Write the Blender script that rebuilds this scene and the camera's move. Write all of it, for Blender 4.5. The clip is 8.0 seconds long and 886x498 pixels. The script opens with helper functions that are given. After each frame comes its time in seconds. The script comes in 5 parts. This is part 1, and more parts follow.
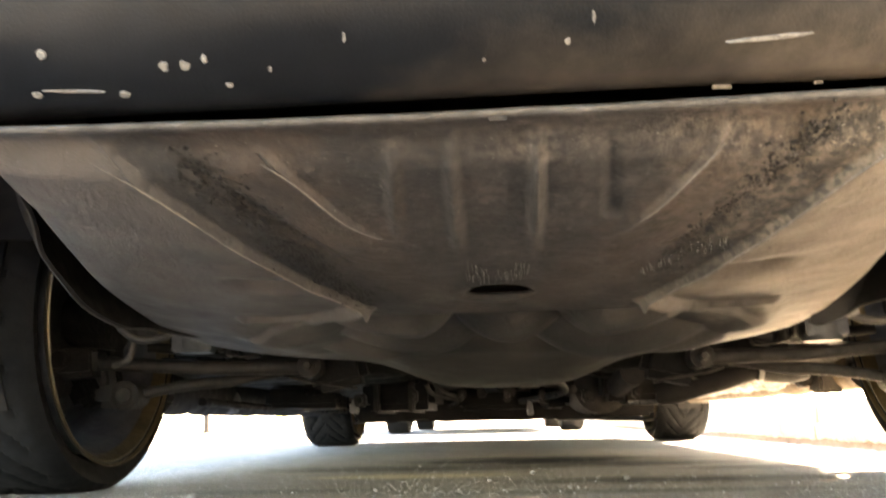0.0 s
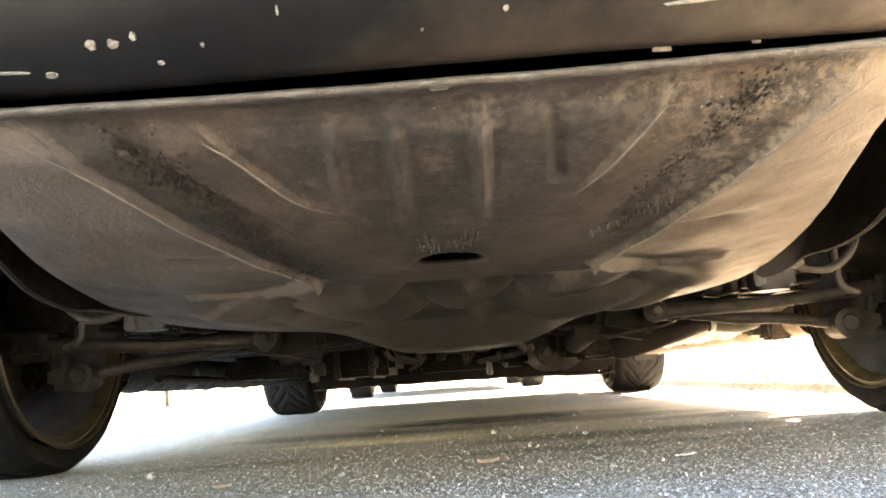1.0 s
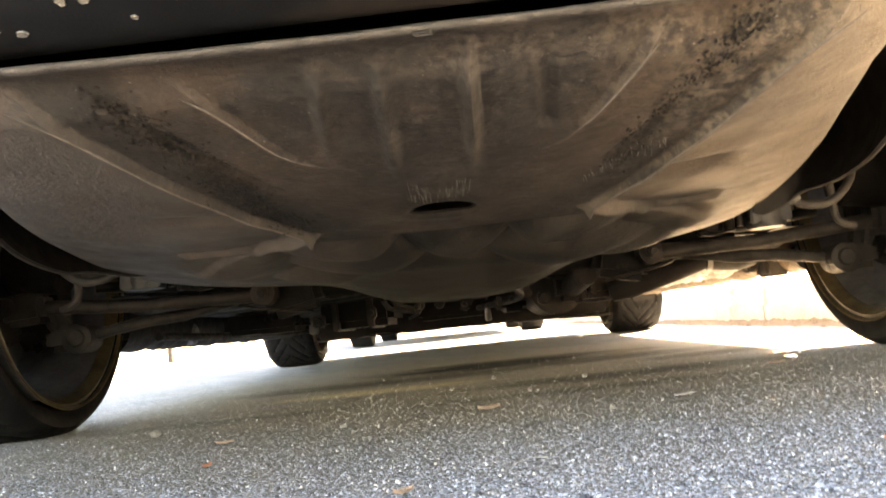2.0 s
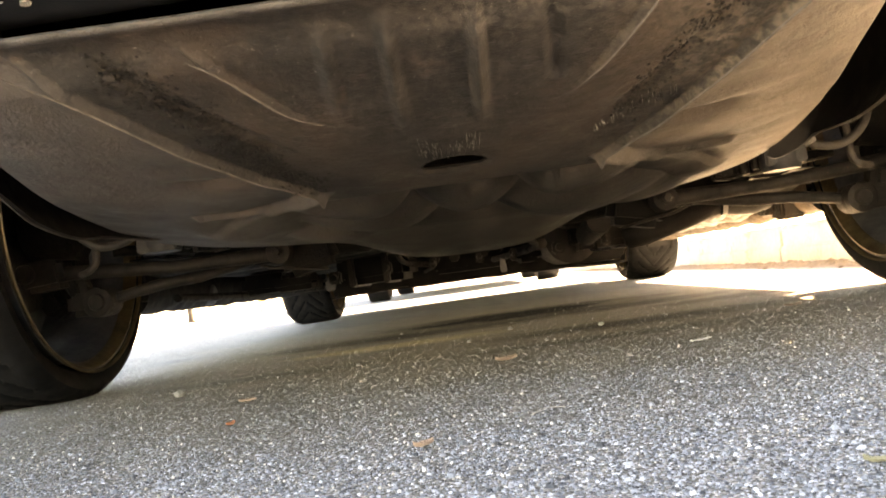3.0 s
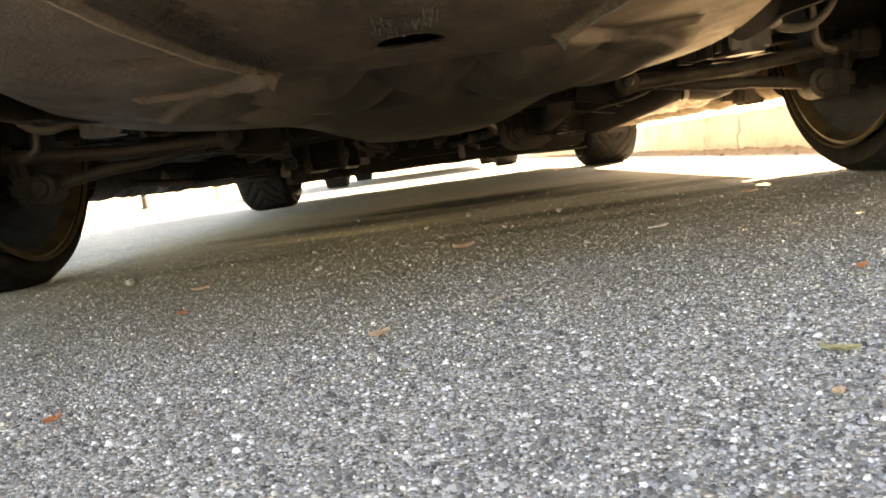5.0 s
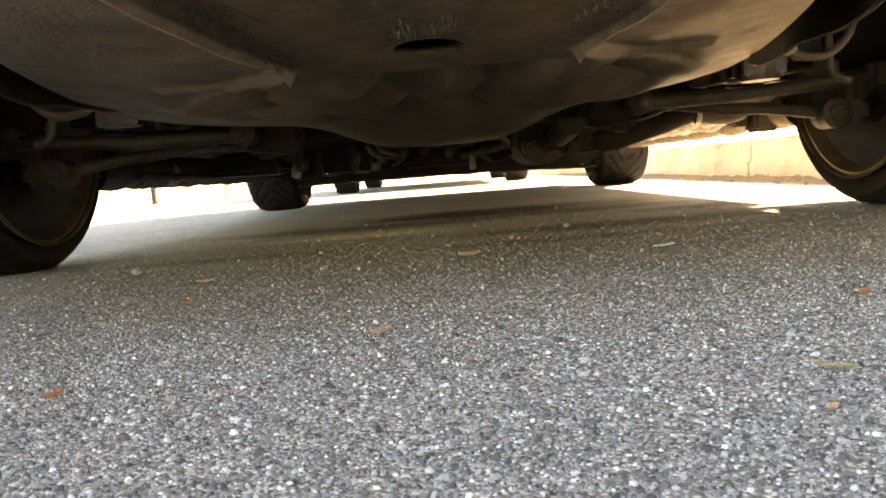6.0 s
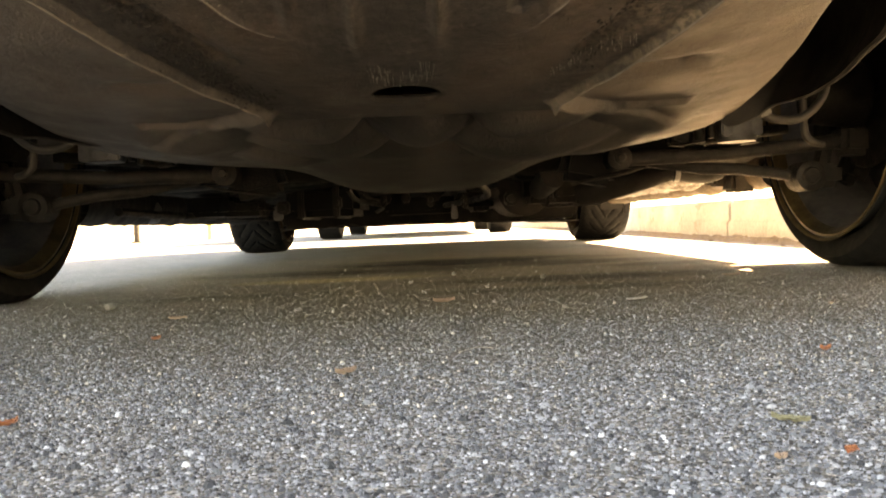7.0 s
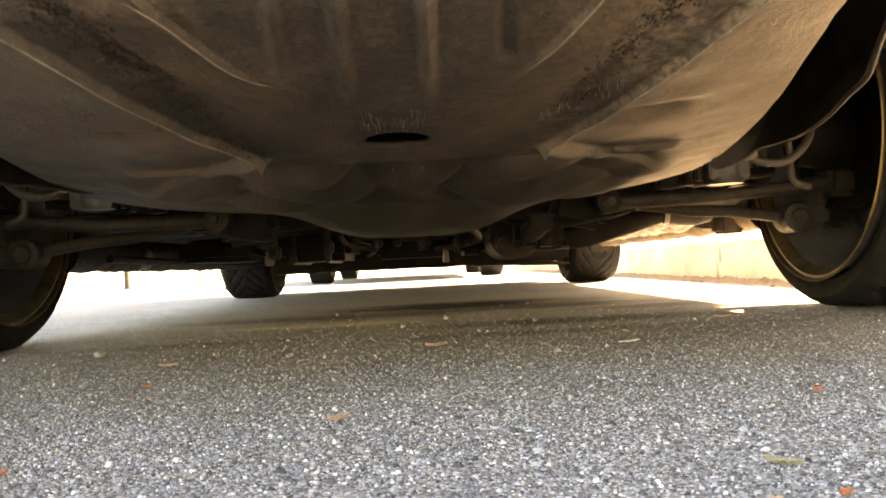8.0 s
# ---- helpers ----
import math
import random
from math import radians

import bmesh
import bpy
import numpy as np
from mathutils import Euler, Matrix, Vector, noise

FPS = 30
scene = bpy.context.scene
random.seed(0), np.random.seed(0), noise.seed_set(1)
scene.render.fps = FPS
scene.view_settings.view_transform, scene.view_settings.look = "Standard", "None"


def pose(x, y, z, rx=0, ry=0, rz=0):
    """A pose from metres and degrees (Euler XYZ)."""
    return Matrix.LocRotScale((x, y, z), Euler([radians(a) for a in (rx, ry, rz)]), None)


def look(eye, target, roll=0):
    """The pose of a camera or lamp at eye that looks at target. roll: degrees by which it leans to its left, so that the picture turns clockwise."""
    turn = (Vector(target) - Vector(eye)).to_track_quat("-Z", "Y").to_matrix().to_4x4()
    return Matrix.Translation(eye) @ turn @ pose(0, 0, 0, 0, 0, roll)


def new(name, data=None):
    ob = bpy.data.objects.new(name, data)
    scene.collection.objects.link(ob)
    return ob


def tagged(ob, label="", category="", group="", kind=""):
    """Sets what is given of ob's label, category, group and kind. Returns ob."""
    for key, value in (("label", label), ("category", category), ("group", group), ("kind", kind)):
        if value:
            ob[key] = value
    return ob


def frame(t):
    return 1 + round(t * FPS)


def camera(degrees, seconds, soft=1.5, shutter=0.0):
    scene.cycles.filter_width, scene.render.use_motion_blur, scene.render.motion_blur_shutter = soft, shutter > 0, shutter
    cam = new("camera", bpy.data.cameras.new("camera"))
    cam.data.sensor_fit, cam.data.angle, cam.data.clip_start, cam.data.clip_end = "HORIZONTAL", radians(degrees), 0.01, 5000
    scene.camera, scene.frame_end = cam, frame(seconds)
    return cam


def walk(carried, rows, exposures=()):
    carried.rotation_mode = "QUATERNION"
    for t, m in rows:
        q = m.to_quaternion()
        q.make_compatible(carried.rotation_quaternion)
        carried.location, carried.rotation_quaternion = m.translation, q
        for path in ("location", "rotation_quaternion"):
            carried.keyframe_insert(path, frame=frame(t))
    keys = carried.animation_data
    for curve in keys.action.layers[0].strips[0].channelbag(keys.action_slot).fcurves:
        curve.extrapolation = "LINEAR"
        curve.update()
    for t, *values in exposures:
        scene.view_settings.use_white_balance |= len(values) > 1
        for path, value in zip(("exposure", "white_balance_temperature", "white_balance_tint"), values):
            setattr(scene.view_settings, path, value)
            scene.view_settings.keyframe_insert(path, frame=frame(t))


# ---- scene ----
cam = camera(55.33, 8.0, soft=1.8, shutter=0.5)
# seconds, place in metres, turn in degrees
ROWS = [
    (0, -0.0060, -0.0148, 0.1043, 101.399, 1.166, 3.862),
    (0.5, -0.0030, -0.0096, 0.1073, 98.408, 2.569, 2.198),
    (1, 0.0001, -0.0121, 0.1114, 98.677, 3.962, 1.375),
    (1.5, -0.0012, -0.0073, 0.1086, 97.567, 4.224, 0.973),
    (2, 0.0034, -0.0040, 0.1143, 95.101, 6.013, 1.399),
    (2.2, 0.0041, -0.0032, 0.1141, 94.334, 6.820, 1.233),
    (3.5, 0.0052, -0.0062, 0.1176, 90.815, 8.054, 2.860),
    (4, 0.0042, 0.0004, 0.1165, 89.260, 8.090, 1.997),
    (4.5, 0.0096, 0.0109, 0.1208, 85.357, 9.018, 0.569),
    (4.7, 0.0069, 0.0167, 0.1189, 83.860, 8.558, 0.050),
    (6, 0.0055, 0.0100, 0.1094, 84.807, 4.484, 0.378),
    (6.5, 0.0154, 0.0089, 0.1037, 85.757, 2.696, -0.105),
    (7, 0.0153, 0.0049, 0.1044, 88.139, 2.336, -0.613),
    (7.5, 0.0141, 0.0028, 0.1043, 89.908, 2.586, -0.988),
    (8, 0.0149, 0.0025, 0.1054, 91.057, 2.815, -1.203),
]
EXPOSURES = [(0, 6.15, 8900, 14), (0.5, 6.3, 9000, 14), (1.0, 6.4, 9200, 15), (1.5, 6.25, 9500, 17), (2.0, 5.9, 10200, 17), (2.2, 5.85, 10500, 18), (3.5, 5.65, 12300, 18), (4.5, 5.45, 13600, 17), (6, 5.1, 13700, 16), (7, 5.1, 13700, 17), (7.5, 5.15, 13700, 18), (8, 5.45, 13800, 19)]
walk(cam, [(t, pose(x, y, z, rx, ry, rz)) for t, x, y, z, rx, ry, rz in ROWS], EXPOSURES)

# ---- light: clear sky, sun from the car's right-hand side, high ----
SUN = Vector((1.0, 0.50, 1.0)).normalized()
world = bpy.data.worlds.new("sky")
scene.world = world
world.use_nodes = True
wn = world.node_tree
sky = wn.nodes.new("ShaderNodeTexSky")
sky.sky_type, sky.sun_disc = "NISHITA", False
sky.sun_elevation = math.asin(SUN.z)
sky.sun_rotation = math.atan2(SUN.x, SUN.y)
wn.nodes["Background"].inputs["Strength"].default_value = 0.055
wn.links.new(sky.outputs[0], wn.nodes["Background"].inputs["Color"])
sun_data = bpy.data.lights.new("sun", "SUN")
sun_data.energy, sun_data.angle, sun_data.color = 4.5, radians(0.55), (1.0, 0.89, 0.745)
sun = new("sun", sun_data)
sun.matrix_world = look(SUN * 30, (0, 0, 0))


# ---- materials ----
def ramp(nt, fac, stops):
    node = nt.nodes.new("ShaderNodeValToRGB")
    els = node.color_ramp.elements
    while len(els) < len(stops):
        els.new(0.5)
    for el, (p, c) in zip(els, stops):
        el.position, el.color = p, (*c, 1) if len(c) == 3 else c
    nt.links.new(fac, node.inputs[0])
    return node.outputs[0]


def noise_tex(nt, scale, detail=4.0, rough=0.6, stretch=None, kind="ShaderNodeTexNoise"):
    coords = nt.nodes.new("ShaderNodeTexCoord")
    out = coords.outputs["Object"]
    if stretch:
        mp = nt.nodes.new("ShaderNodeMapping")
        mp.inputs["Scale"].default_value = stretch
        nt.links.new(out, mp.inputs[0])
        out = mp.outputs[0]
    tex = nt.nodes.new(kind)
    tex.inputs["Scale"].default_value = scale
    if kind == "ShaderNodeTexNoise":
        tex.inputs["Detail"].default_value, tex.inputs["Roughness"].default_value = detail, rough
    nt.links.new(out, tex.inputs["Vector"])
    return tex.outputs[0]


def mix(nt, fac, a, b, mode="MIX"):
    node = nt.nodes.new("ShaderNodeMix")
    node.data_type, node.blend_type = "RGBA", mode
    for sock, val in ((node.inputs[0], fac), (node.inputs[6], a), (node.inputs[7], b)):
        if isinstance(val, bpy.types.NodeSocket):
            nt.links.new(val, sock)
        elif isinstance(val, tuple):
            sock.default_value = (*val, 1)
        else:
            sock.default_value = val
    return node.outputs[2]


def grey(v):
    return (v, v, v)


def surface(name, dark, light, scale=30.0, rough=(0.45, 0.7), metal=0.0, bump=0.15, grain=400.0, spots=None, spot_scale=60.0, spot_from=0.66, stretch=None, grain_bump=0.002, spec=0.5):
    """A worn surface: two tones mixed by a broad noise, fine grain, and spots of dirt or wear."""
    m = bpy.data.materials.new(name)
    m.use_nodes = True
    nt = m.node_tree
    bsdf = nt.nodes["Principled BSDF"]
    broad, fine = noise_tex(nt, scale, 5, 0.62, stretch), noise_tex(nt, grain, 3, 0.6)
    col = ramp(nt, broad, [(0.32, dark), (0.68, light)])
    col = mix(nt, 0.35, col, ramp(nt, fine, [(0.3, grey(0.35)), (0.7, grey(1.0))]), "MULTIPLY")
    if spots:
        sp = noise_tex(nt, spot_scale, 6, 0.7)
        col = mix(nt, ramp(nt, sp, [(spot_from, grey(0)), (spot_from + 0.06, grey(1))]), col, spots)
    nt.links.new(col, bsdf.inputs["Base Color"])
    nt.links.new(ramp(nt, noise_tex(nt, scale * 2.3, 4), [(0.3, grey(rough[0])), (0.7, grey(rough[1]))]), bsdf.inputs["Roughness"])
    bsdf.inputs["Metallic"].default_value = metal
    bsdf.inputs["Specular IOR Level"].default_value = spec
    b1 = nt.nodes.new("ShaderNodeBump")
    b1.inputs["Strength"].default_value, b1.inputs["Distance"].default_value = bump, 0.01
    nt.links.new(broad, b1.inputs["Height"])
    b2 = nt.nodes.new("ShaderNodeBump")
    b2.inputs["Strength"].default_value, b2.inputs["Distance"].default_value = min(1.0, bump * 2.5), grain_bump
    nt.links.new(fine, b2.inputs["Height"])
    nt.links.new(b1.outputs[0], b2.inputs["Normal"])
    nt.links.new(b2.outputs[0], bsdf.inputs["Normal"])
    return m


def stained_and_tinted(nt, col):
    """Oil, dried mud and broad tints laid over a ground colour."""
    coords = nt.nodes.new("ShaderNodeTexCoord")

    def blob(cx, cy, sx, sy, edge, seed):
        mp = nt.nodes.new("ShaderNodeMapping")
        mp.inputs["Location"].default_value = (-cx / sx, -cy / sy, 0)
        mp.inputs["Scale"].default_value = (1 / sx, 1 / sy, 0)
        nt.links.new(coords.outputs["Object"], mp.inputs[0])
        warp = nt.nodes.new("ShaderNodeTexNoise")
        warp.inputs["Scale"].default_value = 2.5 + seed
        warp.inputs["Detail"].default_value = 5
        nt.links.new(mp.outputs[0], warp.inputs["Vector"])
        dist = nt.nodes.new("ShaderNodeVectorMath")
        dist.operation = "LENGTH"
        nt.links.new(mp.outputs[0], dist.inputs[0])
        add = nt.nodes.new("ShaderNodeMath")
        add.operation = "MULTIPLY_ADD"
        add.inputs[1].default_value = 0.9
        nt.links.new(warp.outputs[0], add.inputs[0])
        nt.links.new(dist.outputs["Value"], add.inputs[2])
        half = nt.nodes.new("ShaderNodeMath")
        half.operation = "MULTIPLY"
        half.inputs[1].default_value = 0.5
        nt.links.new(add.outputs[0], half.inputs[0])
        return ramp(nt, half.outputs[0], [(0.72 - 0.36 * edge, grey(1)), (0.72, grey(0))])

    for cx, cy, sx, sy, edge, colour, amount in STAINS_AND_TINTS:
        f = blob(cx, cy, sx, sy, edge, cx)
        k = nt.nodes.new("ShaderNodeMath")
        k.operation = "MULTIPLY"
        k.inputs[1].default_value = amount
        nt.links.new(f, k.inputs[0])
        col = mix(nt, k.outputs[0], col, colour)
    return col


def island_tones(name, stops, rough=0.6, dirty=False):
    """Loose pieces in one mesh, each with a tone of its own."""
    m = bpy.data.materials.new(name)
    m.use_nodes = True
    nt = m.node_tree
    geo = nt.nodes.new("ShaderNodeNewGeometry")
    bsdf = nt.nodes["Principled BSDF"]
    col = ramp(nt, geo.outputs["Random Per Island"], stops)
    col = mix(nt, 0.3, col, ramp(nt, noise_tex(nt, 900, 2), [(0.3, grey(0.45)), (0.7, grey(1))]), "MULTIPLY")
    if dirty:
        clean = col
        col = mix(nt, 0.95, clean, stained_and_tinted(nt, clean))
    nt.links.new(col, bsdf.inputs["Base Color"])
    bsdf.inputs["Roughness"].default_value = rough
    bsdf.inputs["Specular IOR Level"].default_value = 0.15
    return m


def asphalt_material():
    m = bpy.data.materials.new("asphalt")
    m.use_nodes = True
    nt = m.node_tree
    bsdf = nt.nodes["Principled BSDF"]
    coords = nt.nodes.new("ShaderNodeTexCoord")
    cells = nt.nodes.new("ShaderNodeTexVoronoi")
    cells.inputs["Scale"].default_value = 430.0
    nt.links.new(coords.outputs["Object"], cells.inputs["Vector"])
    tone = nt.nodes.new("ShaderNodeSeparateColor")
    nt.links.new(cells.outputs["Color"], tone.inputs[0])
    stones = ramp(nt, tone.outputs[0], [(0.0, grey(0.14)), (0.35, (0.2928, 0.2855, 0.2757)), (0.6, (0.4148, 0.4050, 0.3904)), (0.82, (0.5612, 0.5490, 0.5295)), (0.97, (0.8540, 0.8418, 0.8174))])
    stones = mix(nt, ramp(nt, cells.outputs["Distance"], [(0.25, grey(0)), (0.75, grey(0.6))]), stones, (0.13, 0.127, 0.122))
    broad = noise_tex(nt, 2.2, 5, 0.6)
    col = mix(nt, 0.55, stones, ramp(nt, broad, [(0.3, (0.55, 0.54, 0.52)), (0.7, (1.0, 0.98, 0.95))]), "MULTIPLY")

    patch = noise_tex(nt, 11, 6, 0.7)
    col = mix(nt, 0.5, col, ramp(nt, patch, [(0.32, grey(0.55)), (0.66, grey(1.0))]), "MULTIPLY")
    col = stained_and_tinted(nt, col)
    coarse = noise_tex(nt, 70, 4, 0.7)
    col = mix(nt, 0.25, col, ramp(nt, coarse, [(0.36, grey(0.5)), (0.62, grey(1.0))]), "MULTIPLY")
    big = nt.nodes.new("ShaderNodeTexVoronoi")
    big.inputs["Scale"].default_value = 210.0
    nt.links.new(coords.outputs["Object"], big.inputs["Vector"])
    pick = nt.nodes.new("ShaderNodeSeparateColor")
    nt.links.new(big.outputs["Color"], pick.inputs[0])
    core = ramp(nt, big.outputs["Distance"], [(0.30, grey(1)), (0.45, grey(0))])
    pale = mix(nt, 1.0, core, ramp(nt, pick.outputs[1], [(0.90, grey(0)), (0.93, grey(0.9))]), "MULTIPLY")
    col = mix(nt, pale, col, (0.50, 0.475, 0.43))
    dark = mix(nt, 1.0, core, ramp(nt, pick.outputs[2], [(0.84, grey(0)), (0.88, grey(0.8))]), "MULTIPLY")
    col = mix(nt, dark, col, (0.035, 0.034, 0.033))
    nt.links.new(col, bsdf.inputs["Base Color"])
    nt.links.new(ramp(nt, noise_tex(nt, 120, 3), [(0.3, grey(0.7)), (0.7, grey(0.9))]), bsdf.inputs["Roughness"])
    bsdf.inputs["Specular IOR Level"].default_value = 0.03
    bump = nt.nodes.new("ShaderNodeBump")
    bump.inputs["Strength"].default_value, bump.inputs["Distance"].default_value = 0.4, 0.003
    bump.invert = True
    nt.links.new(cells.outputs["Distance"], bump.inputs["Height"])
    nt.links.new(bump.outputs[0], bsdf.inputs["Normal"])
    return m


def bumper_material():
    """Black paint, hazed, browner on the rolled lower edge, with sunlit bounce painted on the kerb side."""
    m = surface("dusty_black_bumper", (0.0024, 0.0028, 0.0037), (0.0056, 0.0062, 0.0074), 9, (0.34, 0.58), 0.0, 0.05, 500, (0.022, 0.021, 0.021), 90, 0.73, spec=0.1)
    nt = m.node_tree
    bsdf = nt.nodes["Principled BSDF"]
    paint = bsdf.inputs["Base Color"].links[0].from_socket
    coords = nt.nodes.new("ShaderNodeTexCoord")
    xyz = nt.nodes.new("ShaderNodeSeparateXYZ")
    nt.links.new(coords.outputs["Object"], xyz.inputs[0])

    def calc(op, a, b):
        node = nt.nodes.new("ShaderNodeMath")
        node.operation = op
        for sock, val in zip(node.inputs, (a, b)):
            if isinstance(val, bpy.types.NodeSocket):
                nt.links.new(val, sock)
            else:
                sock.default_value = val
        return node.outputs[0]

    cloud = calc("MULTIPLY", calc("SUBTRACT", noise_tex(nt, 8, 6, 0.65, (1, 1, 2.5)), 0.5), 1.3)
    height = calc("SUBTRACT", xyz.outputs[2], calc("MULTIPLY", calc("MULTIPLY", xyz.outputs[0], xyz.outputs[0]), 0.10))
    low = calc("MULTIPLY", calc("SUBTRACT", 0.318, height), 16.0)
    # warm bounce from the sunlit ground, painted as a browning towards the kerb
    kerbward = calc("MULTIPLY", calc("SUBTRACT", xyz.outputs[0], 0.06), 3.2)
    amount = calc("ADD", calc("ADD", low, kerbward), calc("ADD", cloud, 0.05))
    brown_mask = ramp(nt, amount, [(0.0, grey(0.0)), (0.5, grey(0.35)), (1.0, grey(0.85))])
    brown = ramp(nt, noise_tex(nt, 60, 5, 0.65), [(0.3, (0.046, 0.0370, 0.0290)), (0.7, (0.096, 0.0770, 0.0600))])
    nt.links.new(mix(nt, brown_mask, paint, brown), bsdf.inputs["Base Color"])
    return m


def undercoat_material():
    """Sprayed undercoat on pressed steel: brown-grey, mottled, gritty, with dusty paint and darker oily patches; the
    sunlit kerb side is painted lighter.
    """
    m = bpy.data.materials.new("undercoated_steel")
    m.use_nodes = True
    nt = m.node_tree
    bsdf = nt.nodes["Principled BSDF"]
    coords = nt.nodes.new("ShaderNodeTexCoord")
    xyz = nt.nodes.new("ShaderNodeSeparateXYZ")
    nt.links.new(coords.outputs["Object"], xyz.inputs[0])

    def calc(op, a, b):
        node = nt.nodes.new("ShaderNodeMath")
        node.operation = op
        for sock, val in zip(node.inputs, (a, b)):
            if isinstance(val, bpy.types.NodeSocket):
                nt.links.new(val, sock)
            else:
                sock.default_value = val
        return node.outputs[0]

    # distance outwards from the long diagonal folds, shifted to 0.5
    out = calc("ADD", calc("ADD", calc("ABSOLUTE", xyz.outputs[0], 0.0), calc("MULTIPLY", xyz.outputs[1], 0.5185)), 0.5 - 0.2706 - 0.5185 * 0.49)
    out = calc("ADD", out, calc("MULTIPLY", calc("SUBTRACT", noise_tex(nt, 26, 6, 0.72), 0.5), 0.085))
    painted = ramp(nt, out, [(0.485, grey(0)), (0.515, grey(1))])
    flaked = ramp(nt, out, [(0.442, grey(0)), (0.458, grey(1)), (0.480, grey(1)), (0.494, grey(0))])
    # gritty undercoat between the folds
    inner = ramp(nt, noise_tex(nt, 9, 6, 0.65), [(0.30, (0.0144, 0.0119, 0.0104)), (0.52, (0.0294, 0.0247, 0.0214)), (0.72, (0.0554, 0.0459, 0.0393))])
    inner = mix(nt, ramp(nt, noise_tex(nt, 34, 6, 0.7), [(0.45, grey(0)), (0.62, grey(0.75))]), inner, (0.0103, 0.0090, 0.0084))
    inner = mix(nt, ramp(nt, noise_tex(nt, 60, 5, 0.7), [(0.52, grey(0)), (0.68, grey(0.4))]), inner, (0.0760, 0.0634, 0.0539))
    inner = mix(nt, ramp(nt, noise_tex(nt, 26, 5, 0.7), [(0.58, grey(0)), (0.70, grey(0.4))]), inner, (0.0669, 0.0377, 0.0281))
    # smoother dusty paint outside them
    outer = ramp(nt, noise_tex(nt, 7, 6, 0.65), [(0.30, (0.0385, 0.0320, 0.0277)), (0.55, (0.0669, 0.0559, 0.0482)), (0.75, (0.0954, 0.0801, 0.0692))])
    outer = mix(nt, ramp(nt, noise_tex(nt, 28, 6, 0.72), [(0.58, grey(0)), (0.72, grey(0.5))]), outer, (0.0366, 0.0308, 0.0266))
    # paler tan towards the kerb: the sunlit side put into the colour
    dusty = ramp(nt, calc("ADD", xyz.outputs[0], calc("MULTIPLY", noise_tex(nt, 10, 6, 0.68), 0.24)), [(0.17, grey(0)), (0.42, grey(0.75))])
    kerb_tone = ramp(nt, noise_tex(nt, 18, 6, 0.7), [(0.32, (0.092, 0.071, 0.050)), (0.66, (0.185, 0.146, 0.106))])
    outer = mix(nt, dusty, outer, kerb_tone)
    inner = mix(nt, calc("MULTIPLY", ramp(nt, calc("ADD", xyz.outputs[0], calc("MULTIPLY", noise_tex(nt, 12, 6, 0.7), 0.16)), [(0.16, grey(0)), (0.34, grey(0.6))]), 1.0), inner, kerb_tone)
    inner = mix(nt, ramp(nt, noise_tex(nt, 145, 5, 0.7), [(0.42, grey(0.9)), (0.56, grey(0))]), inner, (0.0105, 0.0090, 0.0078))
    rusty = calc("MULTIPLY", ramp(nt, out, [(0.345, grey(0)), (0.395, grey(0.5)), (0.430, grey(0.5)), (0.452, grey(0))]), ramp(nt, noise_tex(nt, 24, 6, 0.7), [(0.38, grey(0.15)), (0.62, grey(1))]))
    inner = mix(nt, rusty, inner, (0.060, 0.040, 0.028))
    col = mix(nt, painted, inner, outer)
    # darker mottled tone over the bowl
    bowl_mask = calc("MULTIPLY", ramp(nt, calc("ADD", xyz.outputs[1], calc("MULTIPLY", noise_tex(nt, 14, 5, 0.7), 0.10)), [(0.825, grey(0)), (0.885, grey(0.95))]), ramp(nt, calc("ADD", calc("ABSOLUTE", calc("SUBTRACT", xyz.outputs[0], 0.07), 0.0), calc("MULTIPLY", noise_tex(nt, 16, 5, 0.7), 0.10)), [(0.23, grey(1)), (0.33, grey(0))]))
    bowl_tone = ramp(nt, noise_tex(nt, 22, 6, 0.72), [(0.38, (0.0055, 0.0049, 0.0043)), (0.52, (0.0125, 0.0108, 0.0092)), (0.66, (0.0400, 0.0335, 0.0275))])
    col = mix(nt, bowl_mask, col, bowl_tone)
    col = mix(nt, calc("MULTIPLY", flaked, ramp(nt, noise_tex(nt, 75, 5, 0.75), [(0.46, grey(0)), (0.56, grey(0.75))])), col, (0.0119, 0.0103, 0.0092))
    col = mix(nt, ramp(nt, noise_tex(nt, 420, 2, 0.5), [(0.70, grey(0)), (0.75, grey(0.7))]), col, (0.1980, 0.1782, 0.1584))
    col = mix(nt, ramp(nt, noise_tex(nt, 380, 2, 0.5), [(0.28, grey(0.8)), (0.36, grey(0))]), col, (0.0127, 0.0111, 0.0095))
    nt.links.new(col, bsdf.inputs["Base Color"])
    nt.links.new(ramp(nt, noise_tex(nt, 22, 5, 0.65), [(0.3, grey(0.40)), (0.7, grey(0.62))]), bsdf.inputs["Roughness"])
    bsdf.inputs["Specular IOR Level"].default_value = 0.35
    normal = None
    for scale, detail, dist, strength in ((48, 5, 0.0040, 0.30), (130, 6, 0.0030, 0.55), (460, 3, 0.0012, 0.7)):
        b = nt.nodes.new("ShaderNodeBump")
        b.inputs["Strength"].default_value, b.inputs["Distance"].default_value = strength, dist
        nt.links.new(noise_tex(nt, scale, detail, 0.65), b.inputs["Height"])
        if normal:
            nt.links.new(normal, b.inputs["Normal"])
        normal = b.outputs[0]
    nt.links.new(normal, bsdf.inputs["Normal"])
    return m


